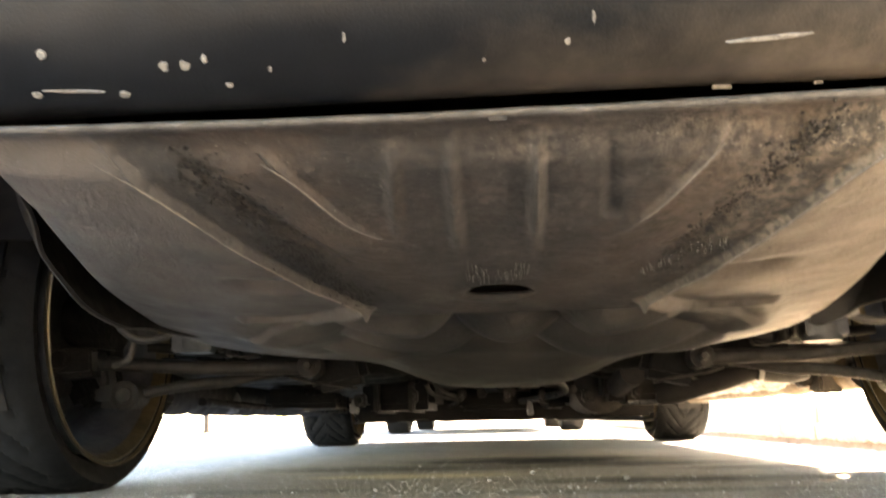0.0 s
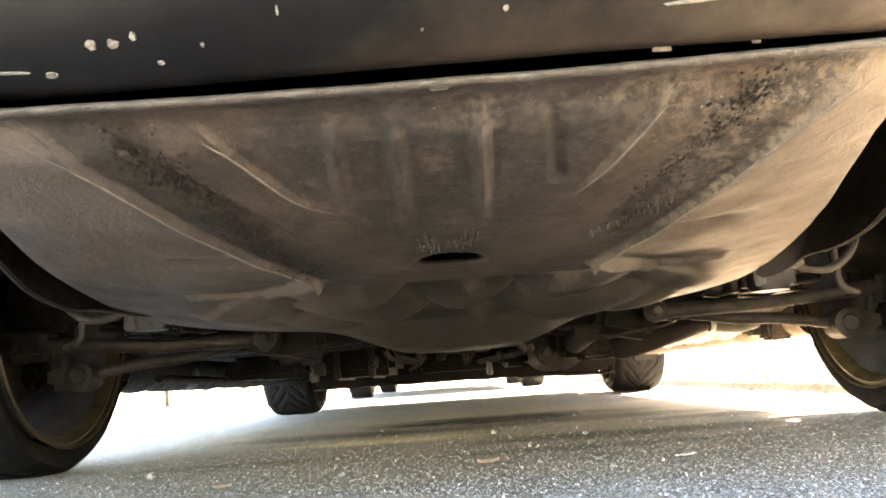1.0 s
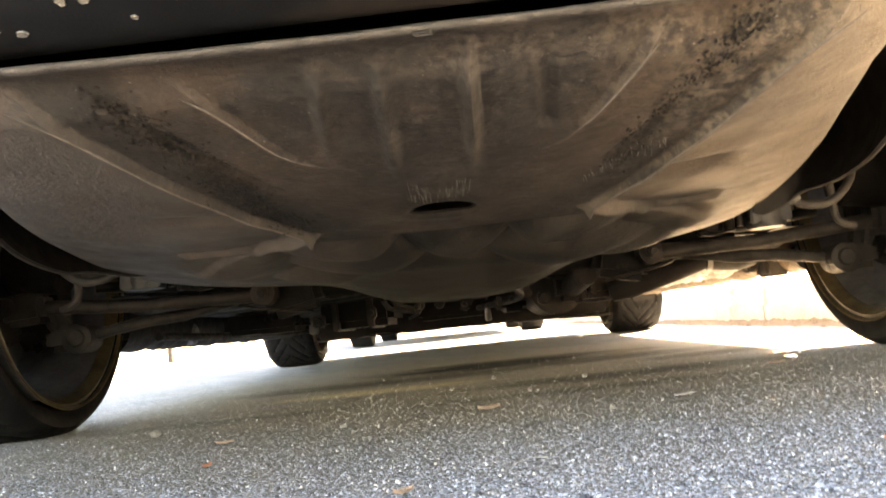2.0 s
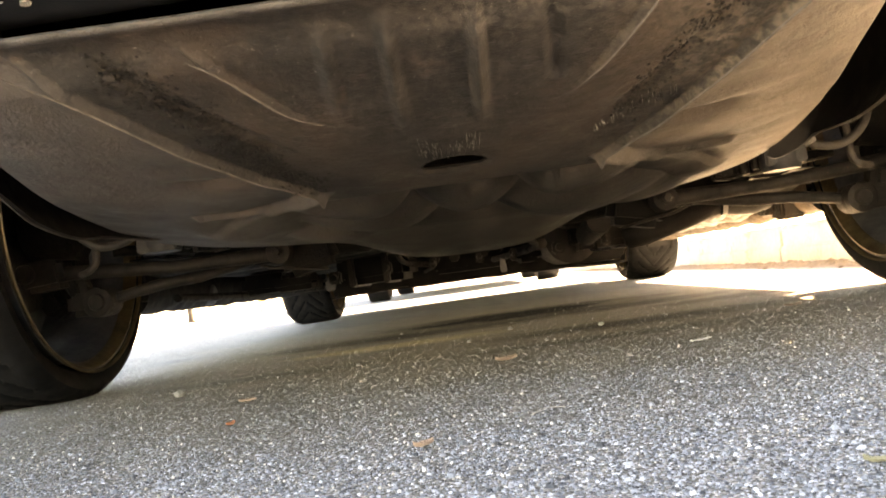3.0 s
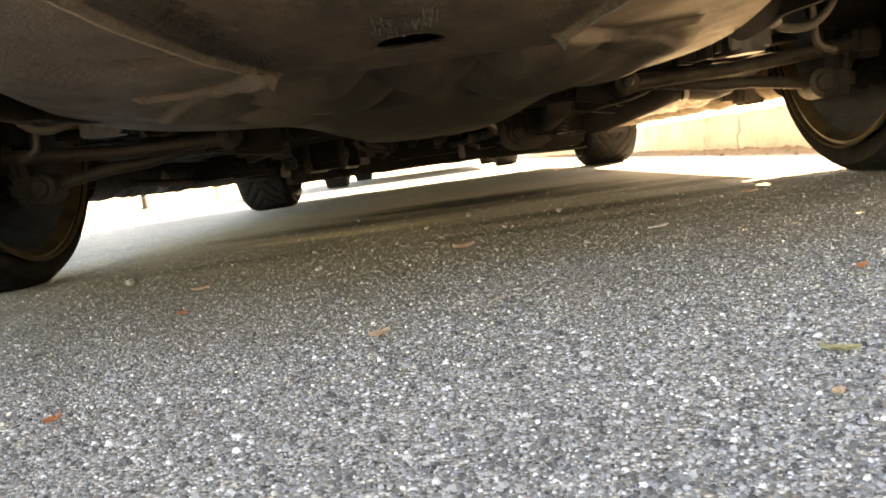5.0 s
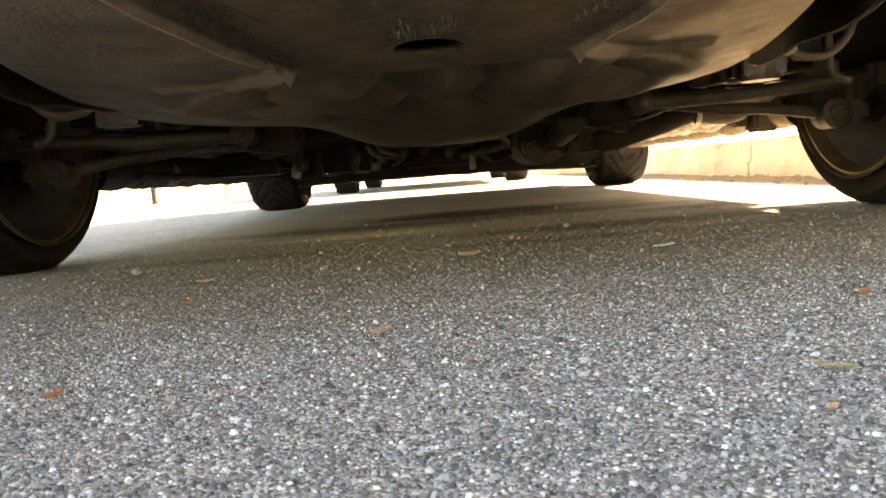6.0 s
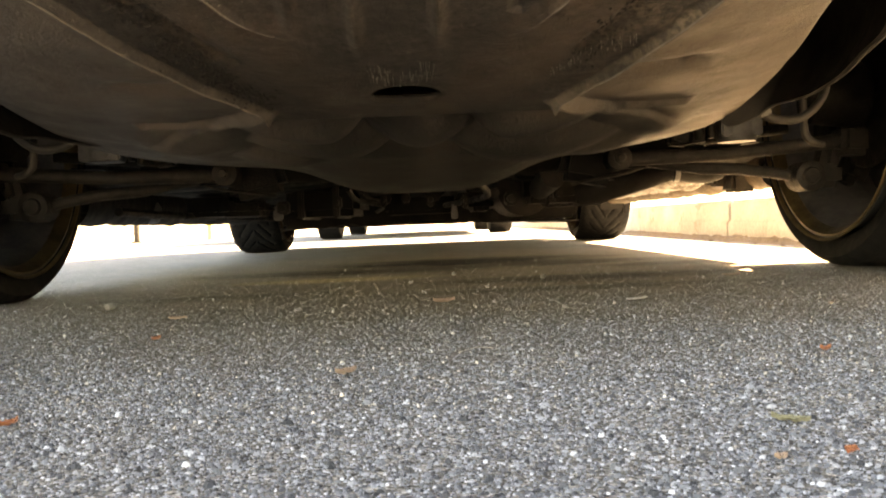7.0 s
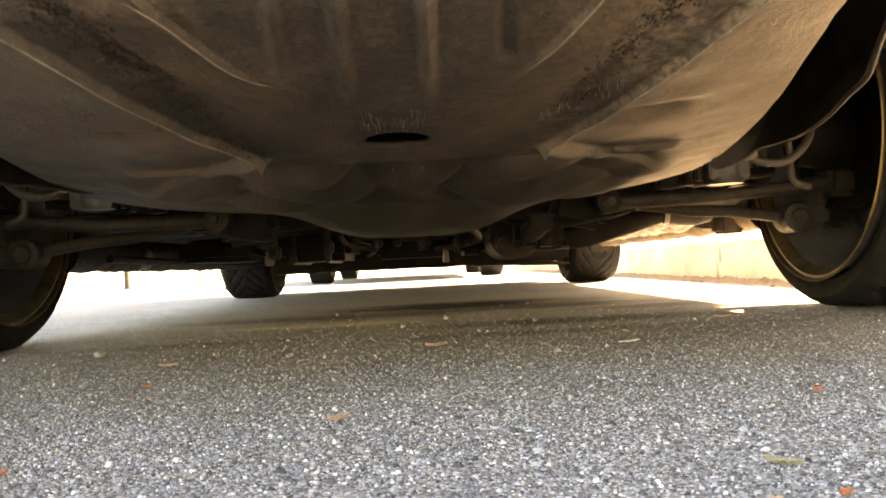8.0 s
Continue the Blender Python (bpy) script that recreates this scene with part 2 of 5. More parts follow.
# centre x, y, half sizes, edge softness, colour, strength: oil, dried mud and two broad tints under the car
STAINS_AND_TINTS = [
    # broad brown tint
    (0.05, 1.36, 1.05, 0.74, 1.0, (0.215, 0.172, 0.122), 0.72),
    # broad pale tint: brightens the dim ground under the car, light put into the colour
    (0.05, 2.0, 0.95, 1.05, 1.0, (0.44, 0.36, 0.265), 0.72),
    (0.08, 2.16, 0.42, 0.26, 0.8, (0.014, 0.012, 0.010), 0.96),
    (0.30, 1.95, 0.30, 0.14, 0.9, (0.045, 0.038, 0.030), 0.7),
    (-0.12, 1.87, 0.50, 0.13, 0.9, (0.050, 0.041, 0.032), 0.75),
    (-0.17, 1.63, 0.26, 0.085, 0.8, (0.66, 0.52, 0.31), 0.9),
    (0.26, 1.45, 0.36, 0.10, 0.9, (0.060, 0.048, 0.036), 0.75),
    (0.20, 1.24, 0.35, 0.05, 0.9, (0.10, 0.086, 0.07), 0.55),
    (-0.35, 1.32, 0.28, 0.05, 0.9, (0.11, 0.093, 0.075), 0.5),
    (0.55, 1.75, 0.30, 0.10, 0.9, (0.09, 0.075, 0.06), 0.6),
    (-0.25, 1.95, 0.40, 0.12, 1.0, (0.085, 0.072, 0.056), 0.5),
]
ASPHALT = asphalt_material()
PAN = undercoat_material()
PAN_WORN = surface("peeled_undercoat", (0.006, 0.0055, 0.0052), (0.028, 0.0245, 0.0215), 60, (0.5, 0.8), 0.0, 0.5, 300, (0.085, 0.078, 0.070), 120, 0.70, spec=0.25)
FLANGE = surface("seam_flange", (0.020, 0.0180, 0.0160), (0.074, 0.067, 0.060), 55, (0.4, 0.65), 0.0, 0.25, 500, (0.030, 0.020, 0.015), 70, 0.60)
BUMPER = bumper_material()
BODY = surface("dark_body_paint", (0.03, 0.032, 0.036), (0.045, 0.047, 0.05), 6, (0.25, 0.4), 0.0, 0.02)
DUSTY_EDGE = surface("dusty_fold_edge", (0.050, 0.043, 0.036), (0.125, 0.107, 0.090), 90, (0.45, 0.65), 0.0, 0.2)
SCRAPE = surface("scraped_steel", (0.26, 0.25, 0.235), (0.5, 0.48, 0.46), 300, (0.5, 0.7), 0.0, 0.1)
CHIP = surface("bare_primer", (0.070, 0.064, 0.057), (0.150, 0.138, 0.122), 200, (0.5, 0.7), 0.0, 0.2)
ORANGE_RUST = surface("orange_rust", (0.1170, 0.0504, 0.0288), (0.2430, 0.1152, 0.0648), 150, (0.6, 0.9), 0.0, 0.4)
RUBBER = surface("tyre_rubber", (0.0055, 0.0055, 0.0057), (0.0120, 0.0118, 0.0116), 25, (0.65, 0.9), 0.0, 0.15, 300, spec=0.1)
GOLD = surface("gold_rim_paint", (0.070, 0.050, 0.024), (0.17, 0.125, 0.065), 30, (0.3, 0.5), 0.55, 0.1, 300, (0.08, 0.06, 0.04), 60, 0.62)
ALLOY = surface("grey_wheel_alloy", (0.050, 0.050, 0.054), (0.125, 0.124, 0.130), 25, (0.4, 0.6), 0.3, 0.1, 300, (0.07, 0.06, 0.05), 50, 0.62)
STEEL = surface("dusty_suspension_steel", (0.014, 0.0118, 0.0100), (0.038, 0.0320, 0.0272), 35, (0.45, 0.7), 0.1, 0.25, 350, (0.09, 0.05, 0.03), 60, 0.64, spec=0.25)
PALE_STEEL = surface("pale_grey_steel", (0.075, 0.076, 0.080), (0.14, 0.14, 0.143), 30, (0.4, 0.6), 0.1, 0.15)
DISC = surface("brake_disc_steel", (0.05, 0.045, 0.042), (0.12, 0.11, 0.10), 50, (0.3, 0.5), 0.7, 0.1)
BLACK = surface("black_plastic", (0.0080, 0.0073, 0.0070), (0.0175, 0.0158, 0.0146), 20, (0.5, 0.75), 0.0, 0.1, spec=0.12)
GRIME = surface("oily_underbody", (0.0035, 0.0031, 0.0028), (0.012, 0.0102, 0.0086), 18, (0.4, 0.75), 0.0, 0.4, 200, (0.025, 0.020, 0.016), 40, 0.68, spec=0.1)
ENGINE = surface("greasy_cast_alloy", (0.008, 0.0070, 0.0058), (0.034, 0.0295, 0.0248), 22, (0.4, 0.65), 0.2, 0.4, 200, (0.02, 0.018, 0.015), 40, 0.6, spec=0.2)
FOIL = surface("crumpled_heat_shield", (0.016, 0.0110, 0.0070), (0.056, 0.040, 0.026), 30, (0.35, 0.6), 0.4, 0.5, 200)
HOSE = surface("grey_rubber_hose", (0.022, 0.0190, 0.0162), (0.054, 0.0465, 0.0400), 40, (0.5, 0.7), 0.0, 0.1, spec=0.3)
SOIL = surface("drifted_soil", (0.10, 0.065, 0.038), (0.28, 0.20, 0.13), 60, (0.8, 0.95), 0.0, 0.5)
LIT_SILL = surface("lit_tan_sill", (0.035, 0.025, 0.017), (0.10, 0.076, 0.053), 24, (0.6, 0.85), 0.0, 0.5, 200, (0.05, 0.04, 0.03), 40, 0.6, spec=0.2)
VERGE = surface("pale_pavement_concrete", (0.46, 0.41, 0.34), (0.66, 0.60, 0.50), 5, (0.8, 0.95), 0.0, 0.5, 120, (0.36, 0.32, 0.25), 14, 0.6)
WALL = surface("weathered_concrete", (0.38, 0.365, 0.335), (0.54, 0.525, 0.495), 7, (0.7, 0.9), 0.0, 0.3, 80, (0.30, 0.285, 0.25), 9, 0.58)
DRY_LEAF = surface("dry_leaf", (0.30, 0.185, 0.125), (0.60, 0.43, 0.31), 120, (0.6, 0.8), 0.0, 0.3)
RED_LEAF = surface("orange_leaf", (0.30, 0.085, 0.035), (0.52, 0.19, 0.085), 120, (0.6, 0.8), 0.0, 0.3)
PAPER = surface("bleached_scrap", (0.6, 0.56, 0.5), (0.8, 0.77, 0.7), 80, (0.6, 0.8), 0.0, 0.2)
GREEN_LEAF = surface("pale_green_sprig", (0.20, 0.19, 0.11), (0.34, 0.32, 0.21), 100, (0.6, 0.8), 0.0, 0.3)
STONE = surface("pale_pebble", (0.2100, 0.1875, 0.1575), (0.3750, 0.3525, 0.3150), 90, (0.6, 0.8), 0.0, 0.3)
PALE_GRIT = island_tones("pale_sand", [(0.0, (0.30, 0.28, 0.24)), (0.6, (0.50, 0.465, 0.40)), (1.0, (0.82, 0.78, 0.70))], 0.8)
GRIT = island_tones("asphalt_grit", [(0.0, (0.0428, 0.0462, 0.0522)), (0.22, (0.1070, 0.1160, 0.1319)), (0.52, (0.1840, 0.1994, 0.2245)), (0.76, (0.2567, 0.2764, 0.3071)), (0.90, (0.3594, 0.3842, 0.4233)), (0.975, (0.5305, 0.5637, 0.6153)), (1.0, (0.7273, 0.7702, 0.8367))], 0.9, True)


# ---- mesh helpers ----
def finish(name, bm, material, smooth=True):
    me = bpy.data.meshes.new(name)
    bmesh.ops.recalc_face_normals(bm, faces=bm.faces)
    for face in bm.faces:
        face.smooth = smooth
    bm.to_mesh(me)
    bm.free()
    me.materials.append(material)
    if smooth:
        me.set_sharp_from_angle(angle=radians(38))
    return me


def part(name, bm, material, parent, label="", smooth=True):
    ob = new(name, finish(name, bm, material, smooth))
    ob.parent = parent
    return tagged(ob, label)


def thing(name, bm, material, label, category, group="", kind="", smooth=True):
    return tagged(new(name, finish(name, bm, material, smooth)), label, category, group, kind)


def add_box(bm, centre, size, bevel=0.004, turn=(0, 0, 0)):
    made = bmesh.ops.create_cube(bm, size=1.0, matrix=pose(*centre, *turn) @ Matrix.Diagonal((*size, 1)))
    if bevel:
        edges = {e for v in made["verts"] for e in v.link_edges}
        bmesh.ops.bevel(bm, geom=list(edges), offset=bevel, segments=2, affect="EDGES", clamp_overlap=True)


def add_tube(bm, pts, radius, seg=14, flat=1.0, caps=True):
    """A round bar along a line; radius one number or one for each point; flat squeezes it in height."""
    pts = [Vector(p) for p in pts]
    radii = radius if isinstance(radius, (list, tuple)) else [radius] * len(pts)
    rings = []
    for i, (p, r) in enumerate(zip(pts, radii)):
        way = (pts[min(i + 1, len(pts) - 1)] - pts[max(i - 1, 0)]).normalized()
        side = way.cross(Vector((0, 0, 1)))
        side = side.normalized() if side.length > 1e-3 else Vector((1, 0, 0))
        up = side.cross(way)
        rings.append([bm.verts.new(p + r * (math.cos(a) * side + flat * math.sin(a) * up)) for a in (2 * math.pi * k / seg for k in range(seg))])
    for a, b in zip(rings, rings[1:]):
        for k in range(seg):
            bm.faces.new((a[k], a[(k + 1) % seg], b[(k + 1) % seg], b[k]))
    if caps:
        bm.faces.new(rings[0])
        bm.faces.new(rings[-1])


def curve_pts(ctrl, n=20):
    """A smooth line through a few points."""
    c = [Vector(p) for p in ctrl]
    c = [2 * c[0] - c[1], *c, 2 * c[-1] - c[-2]]
    out = []
    for i in range(1, len(c) - 2):
        for k in range(n):
            u = k / n
            p0, p1, p2, p3 = c[i - 1 : i + 3]
            out.append(0.5 * (2 * p1 + (p2 - p0) * u + (2 * p0 - 5 * p1 + 4 * p2 - p3) * u * u + (3 * p1 - p0 - 3 * p2 + p3) * u**3))
    return [*out, c[-2]]


def add_lathe(bm, profile, centre, seg=64, axis="x", close=False):
    """Turns a profile of (along the axis, radius) round an axis through centre."""
    rings = []
    for d, r in profile:
        ring = []
        for k in range(seg):
            a = 2 * math.pi * k / seg
            c, s = r * math.cos(a), r * math.sin(a)
            off = {"x": (d, c, s), "y": (c, d, s), "z": (c, s, d)}[axis]
            ring.append(bm.verts.new(Vector(centre) + Vector(off)))
        rings.append(ring)
    pairs = list(zip(rings, rings[1:])) + ([(rings[-1], rings[0])] if close else [])
    for a, b in pairs:
        for k in range(seg):
            bm.faces.new((a[k], a[(k + 1) % seg], b[(k + 1) % seg], b[k]))
    if not close:
        for ring in (rings[0], rings[-1]):
            bm.faces.new(ring)


def add_grid(bm, nu, nv, place, keep=None):
    """A sheet of nu by nv cells; place(u, v) gives each corner, keep(u, v) says which cells stay."""
    vs = [[bm.verts.new(place(i / nu, j / nv)) for j in range(nv + 1)] for i in range(nu + 1)]
    for i in range(nu):
        for j in range(nv):
            if keep is None or keep((i + 0.5) / nu, (j + 0.5) / nv):
                bm.faces.new((vs[i][j], vs[i + 1][j], vs[i + 1][j + 1], vs[i][j + 1]))
    loose = [v for v in bm.verts if not v.link_faces]
    bmesh.ops.delete(bm, geom=loose, context="VERTS")


def thicken(bm, t):
    bmesh.ops.recalc_face_normals(bm, faces=bm.faces)
    bmesh.ops.solidify(bm, geom=list(bm.faces), thickness=t)


def step(a, b, x):
    u = np.clip((x - a) / (b - a), 0, 1)
    return u * u * (3 - 2 * u)


# ---- ground ----
bm = bmesh.new()
add_grid(bm, 24, 24, lambda u, v: Vector((math.copysign(abs(2 * u - 1) ** 5, u - 0.5) * 900, math.copysign(abs(2 * v - 1) ** 5, v - 0.5) * 900 + 2, 0)))
thing("ground", bm, ASPHALT, "worn grey asphalt with pale aggregate, oil stains and dried mud", "ground", kind="structure")

# ---- low two-course concrete kerb wall and the verge behind it ----
KERB_X, KERB_Z = 1.045, 0.138
bm = bmesh.new()
add_box(bm, (KERB_X + 0.14, 5.0, KERB_Z / 2 - 0.012), (0.16, 14.0, KERB_Z - 0.02), 0.004)
kerb = thing("kerb", bm, WALL, "low pale concrete kerb wall with a proud lower course and open joints", "kerb", kind="structure")
joints = [-3.2, -1.15, 0.90, 2.95, 5.0, 7.05, 9.1, 11.15, 12.0]
for near, far in zip(joints, joints[1:]):
    lift = 0.003 * noise.noise((near * 3.1, 0, 0))
    bm = bmesh.new()
    add_box(bm, (KERB_X + 0.115, (near + far) / 2, KERB_Z / 2 + lift - 0.01), (0.22, far - near - 0.007, KERB_Z + 0.02), 0.010)
    part("kerb_stone", bm, WALL, kerb)
    bm = bmesh.new()
    add_box(bm, (KERB_X + 0.10, (near + far) / 2, 0.026), (0.211, far - near - 0.003, 0.084), 0.006)
    part("foot_course", bm, WALL, kerb)
bm = bmesh.new()
add_grid(bm, 30, 120, lambda u, v: Vector((KERB_X + 0.215 + 1.7 * u, -2.0 + 14.0 * v, KERB_Z - 0.016 + 0.012 * noise.noise((u * 8, v * 60, 3)) - (0.15 if u > 0.999 else 0))))
thing("pavement", bm, VERGE, "pale sunlit concrete pavement level with the kerb top", "pavement", kind="structure")


bm = bmesh.new()
add_grid(bm, 420, 10, lambda u, v: Vector((KERB_X - 0.002 - (0.055 + 0.025 * noise.noise((u * 60, 0, 4))) * v, -1.0 + 9.0 * u, max(-0.004, (1 - v) ** 1.5 * (0.016 + 0.012 * noise.noise((u * 110, v * 3, 1)) + 0.010 * noise.noise((u * 600, v * 9, 2)))))))
thing("soil", bm, SOIL, "brown soil and crumbs drifted against the foot of the kerb", "soil", kind="stuff")
rng = random.Random(21)
bm = bmesh.new()
for _ in range(160):
    y, r = rng.uniform(1.5, 5.5), rng.uniform(0.002, 0.0055)
    made = bmesh.ops.create_icosphere(bm, subdivisions=1, radius=r, matrix=pose(KERB_X - abs(rng.gauss(0.02, 0.03)) - 0.012, y, r * 0.5, rng.uniform(0, 90), rng.uniform(0, 90), 0))
    for v in made["verts"]:
        v.co.z = v.co.z * 0.8 + rng.uniform(-0.0006, 0.0006)
thing("crumbs", bm, SOIL, "crumbs of soil and dead leaf along the kerb", "soil", kind="stuff", smooth=False)


# plain house-sized wall, added out of view to shade the drive
bm = bmesh.new()
add_box(bm, (4.6, -5.60, 4.4), (3.5, 12.6, 8.8), 0.02)
thing("shade_wall", bm, WALL, "plain tan wall added out of view to shade the drive", "wall", kind="structure")


# ---- the car ----
car = tagged(new("car"), "low dark car with dusty underside and gold rims, parked on asphalt", "car")
AXLE_R, AXLE_F, HALF = 1.40, 3.72, 0.76
TYRE_R = 0.288
PAN_SHIFT = -0.022


def eased(y, at, values, reach):
    """A line through points with its corners rounded over the given reach."""
    return sum(np.interp(y + d * reach, at, values) for d in np.linspace(-1, 1, 15)) / 15


def pan_width(y):
    return eased(y, [0.38, 0.48, 0.6, 0.7, 0.8, 1.0, 1.1, 1.4, 1.6], [0.3075, 0.32, 0.335, 0.35, 0.37, 0.405, 0.42, 0.43, 0.437], 0.08)


def ridge(x, y, line, width):
    """1 on a line of points in plan, falling to 0 at width."""
    best = np.full_like(x, 9.0)
    for (ax, ay), (bx, by) in zip(line, line[1:]):
        dx, dy = bx - ax, by - ay
        k = np.clip(((x - ax) * dx + (y - ay) * dy) / (dx * dx + dy * dy), 0, 1)
        best = np.minimum(best, np.hypot(x - ax - k * dx, y - ay - k * dy))
    t = np.maximum(1 - best / (1.12 * width), 0)
    return t * t * (3 - 2 * t)


def crease(x, y, line, height, near, far):
    """A folded edge along a line: steep on the side of the middle, falling off slowly outwards."""
    best, sign = np.full_like(x, 9.0), np.zeros_like(x)
    for (ax, ay), (bx, by) in zip(line, line[1:]):
        dx, dy = bx - ax, by - ay
        k = np.clip(((x - ax) * dx + (y - ay) * dy) / (dx * dx + dy * dy), 0, 1)
        d = np.hypot(x - ax - k * dx, y - ay - k * dy)
        sign = np.where(d < best, np.sign((x - ax) * dy - (y - ay) * dx), sign)
        best = np.minimum(best, d)
    return height * np.where(sign > 0, np.maximum(1 - best / near, 0), np.exp(-best / far))


def bump_at(x, y, cx, cy, rx, ry, turn=0.0):
    c, s = math.cos(turn), math.sin(turn)
    u, v = (x - cx) * c + (y - cy) * s, -(x - cx) * s + (y - cy) * c
    return np.exp(-((u / rx) ** 2) - (v / ry) ** 2)


# pressed lines of the boot floor, in plan
LONG_FOLD = [(0.268, 0.495), (0.245, 0.527), (0.222, 0.565), (0.202, 0.604), (0.184, 0.638), (0.162, 0.682), (0.140, 0.730), (0.128, 0.765)]
BENT_RIB = {1: [(0.140, 0.503), (0.132, 0.522), (0.117, 0.552), (0.101, 0.581), (0.091, 0.598), (0.076, 0.606)], -1: [(0.157, 0.504), (0.142, 0.523), (0.125, 0.552), (0.109, 0.581), (0.096, 0.596), (0.084, 0.601)]}

# pillowed lobes before the bowl: lowest point, its height, and rise per square metre to the left, right, rear and front
LOBES = [
    (-0.092, 0.868, 0.1880, 2.6, 17.0, 9.5, 22.0), (-0.080, 0.958, 0.1788, 2.1, 8.5, 10.4, 19.0), (-0.150, 1.035, 0.1775, 3.0, 4.2, 7.6, 15.5),
    (0.006, 0.912, 0.1848, 9.0, 9.0, 9.0, 22.0),
    (0.098, 0.868, 0.1865, 15.5, 2.9, 9.8, 22.0), (0.112, 0.966, 0.1690, 5.0, 2.1, 10.6, 19.0), (0.190, 1.000, 0.1760, 4.0, 3.0, 9.0, 15.5),
]


def pan_height(x, y):
    """Height of the pressed boot floor over the plan: slope, sides, bowl, pressed ribs and dents."""
    z = eased(y, [0.419, 0.479, 0.524, 0.583, 0.62, 0.67, 0.72, 0.76, 0.9, 1.05, 1.2, 1.4], [0.3057, 0.283, 0.266, 0.241, 0.231, 0.222, 0.213, 0.207, 0.200, 0.195, 0.191, 0.190], 0.045)
    w = pan_width(y)
    u = np.abs(x - PAN_SHIFT) / w
    rear = np.clip((y - 0.46) / 0.14, 0.35, 1)
    z = z + rear * 0.03 * u**4 + 120 * np.maximum(u - 1, 0) ** 2 * w * w
    z = z - 0.040 * step(0.90, 1.20, y) * np.exp(-((x / 0.15) ** 4))
    for s in (-1, 1):
        sx = s * x
        # the long diagonal fold
        z = z - crease(-sx, y, [(-a, b) for a, b in LONG_FOLD], 0.0015, 0.006, 0.03) - 0.0066 * ridge(sx, y, LONG_FOLD, 0.0040)
        z = z + 0.0015 * ridge(sx, y, [(0.225, 0.49), (0.165, 0.58), (0.12, 0.66)], 0.028) + 0.0032 * ridge(sx, y, [(0.222, 0.497), (0.163, 0.58), (0.13, 0.64)], 0.0095)
        # the shorter bent rib
        z = z - 0.0050 * (1 - 0.85 * step(0.560, 0.602, y)) * ridge(sx, y, BENT_RIB[s], 0.0042)
        if s > 0:
            z = z + 0.0050 * ridge(sx, y, [(0.071, 0.507), (0.077, 0.575)], 0.008)
        # sunk panel between the long fold and its bent end, with a dimple
        edge_a = (sx - 0.184) * (0.765 - 0.638) - (y - 0.638) * (0.128 - 0.184)
        edge_b = (0.838 - 0.770) * (sx - 0.128) - (0.185 - 0.128) * (y - 0.770)
        sunk = step(0.0, 0.012, edge_a / 0.137) * step(0.0, 0.008, edge_b / 0.116) * (1 - step(0.22, 0.38, sx)) * step(0.60, 0.70, y)
        z = z + 0.0075 * sunk
        z = z - 0.0065 * ridge(sx, y, [(0.128, 0.765), (0.150, 0.798), (0.182, 0.838), (0.230, 0.860), (0.275, 0.866)], 0.011)
        z = z + 0.022 * bump_at(sx, y, 0.206, 0.714, 0.026, 0.017, -0.15) - 0.006 * bump_at(sx, y, 0.212, 0.684, 0.045, 0.022)
        z = z + 0.0012 * ridge(sx, y, [(0.20, 0.885), (0.30, 0.850), (0.36, 0.775)], 0.026)
        z = z - 0.011 * bump_at(sx, y, 0.270, 0.965, 0.045, 0.035, -0.2)
        # corner lug
        z = z - 0.008 * bump_at(sx, y, 0.255, 1.05, 0.035, 0.06)
    # pillowed lobes before the bowl, with folds between them
    z = z + 0.034 * step(0.80, 0.86, y) * (1 - step(0.95, 1.02, y)) * np.exp(-((x / 0.17) ** 6))
    pillow = np.exp(-1200 * (z - 0.2))
    for cx, cy, low, left, right, near, far in LOBES:
        dx, dy = x - cx, y - cy
        lobe = low + dx * dx * np.where(dx < 0, left, right) + dy * dy * np.where(dy < 0, near, far)
        pillow = pillow + np.exp(-1200 * (lobe - 0.2))
    z = 0.2 - np.log(np.maximum(pillow, 1e-280)) / 1200
    # straight ribs down the middle
    z = z - 0.0105 * step(0.481, 0.495, y) * (1 - 0.95 * step(0.560, 0.640, y)) * ridge(x, y, [(0.023, 0.485), (0.0235, 0.635)], 0.0072)
    z = z - 0.0075 * step(0.488, 0.51, y) * (1 - 0.95 * step(0.57, 0.65, y)) * ridge(x, y, [(-0.033, 0.500), (-0.035, 0.645)], 0.0080)
    z = z - 0.0055 * step(0.49, 0.515, y) * (1 - 0.9 * step(0.55, 0.61, y)) * ridge(x, y, [(-0.072, 0.505), (-0.079, 0.600)], 0.0080)
    # lip round the drain hole
    d = np.hypot((x + 0.004) / 0.030, (y - 0.722) / 0.022)
    z = z - 0.0012 * np.exp(-(((d - 1.15) / 0.3) ** 2)) + 0.003 * (1 - step(0.7, 1.15, d))
    return z


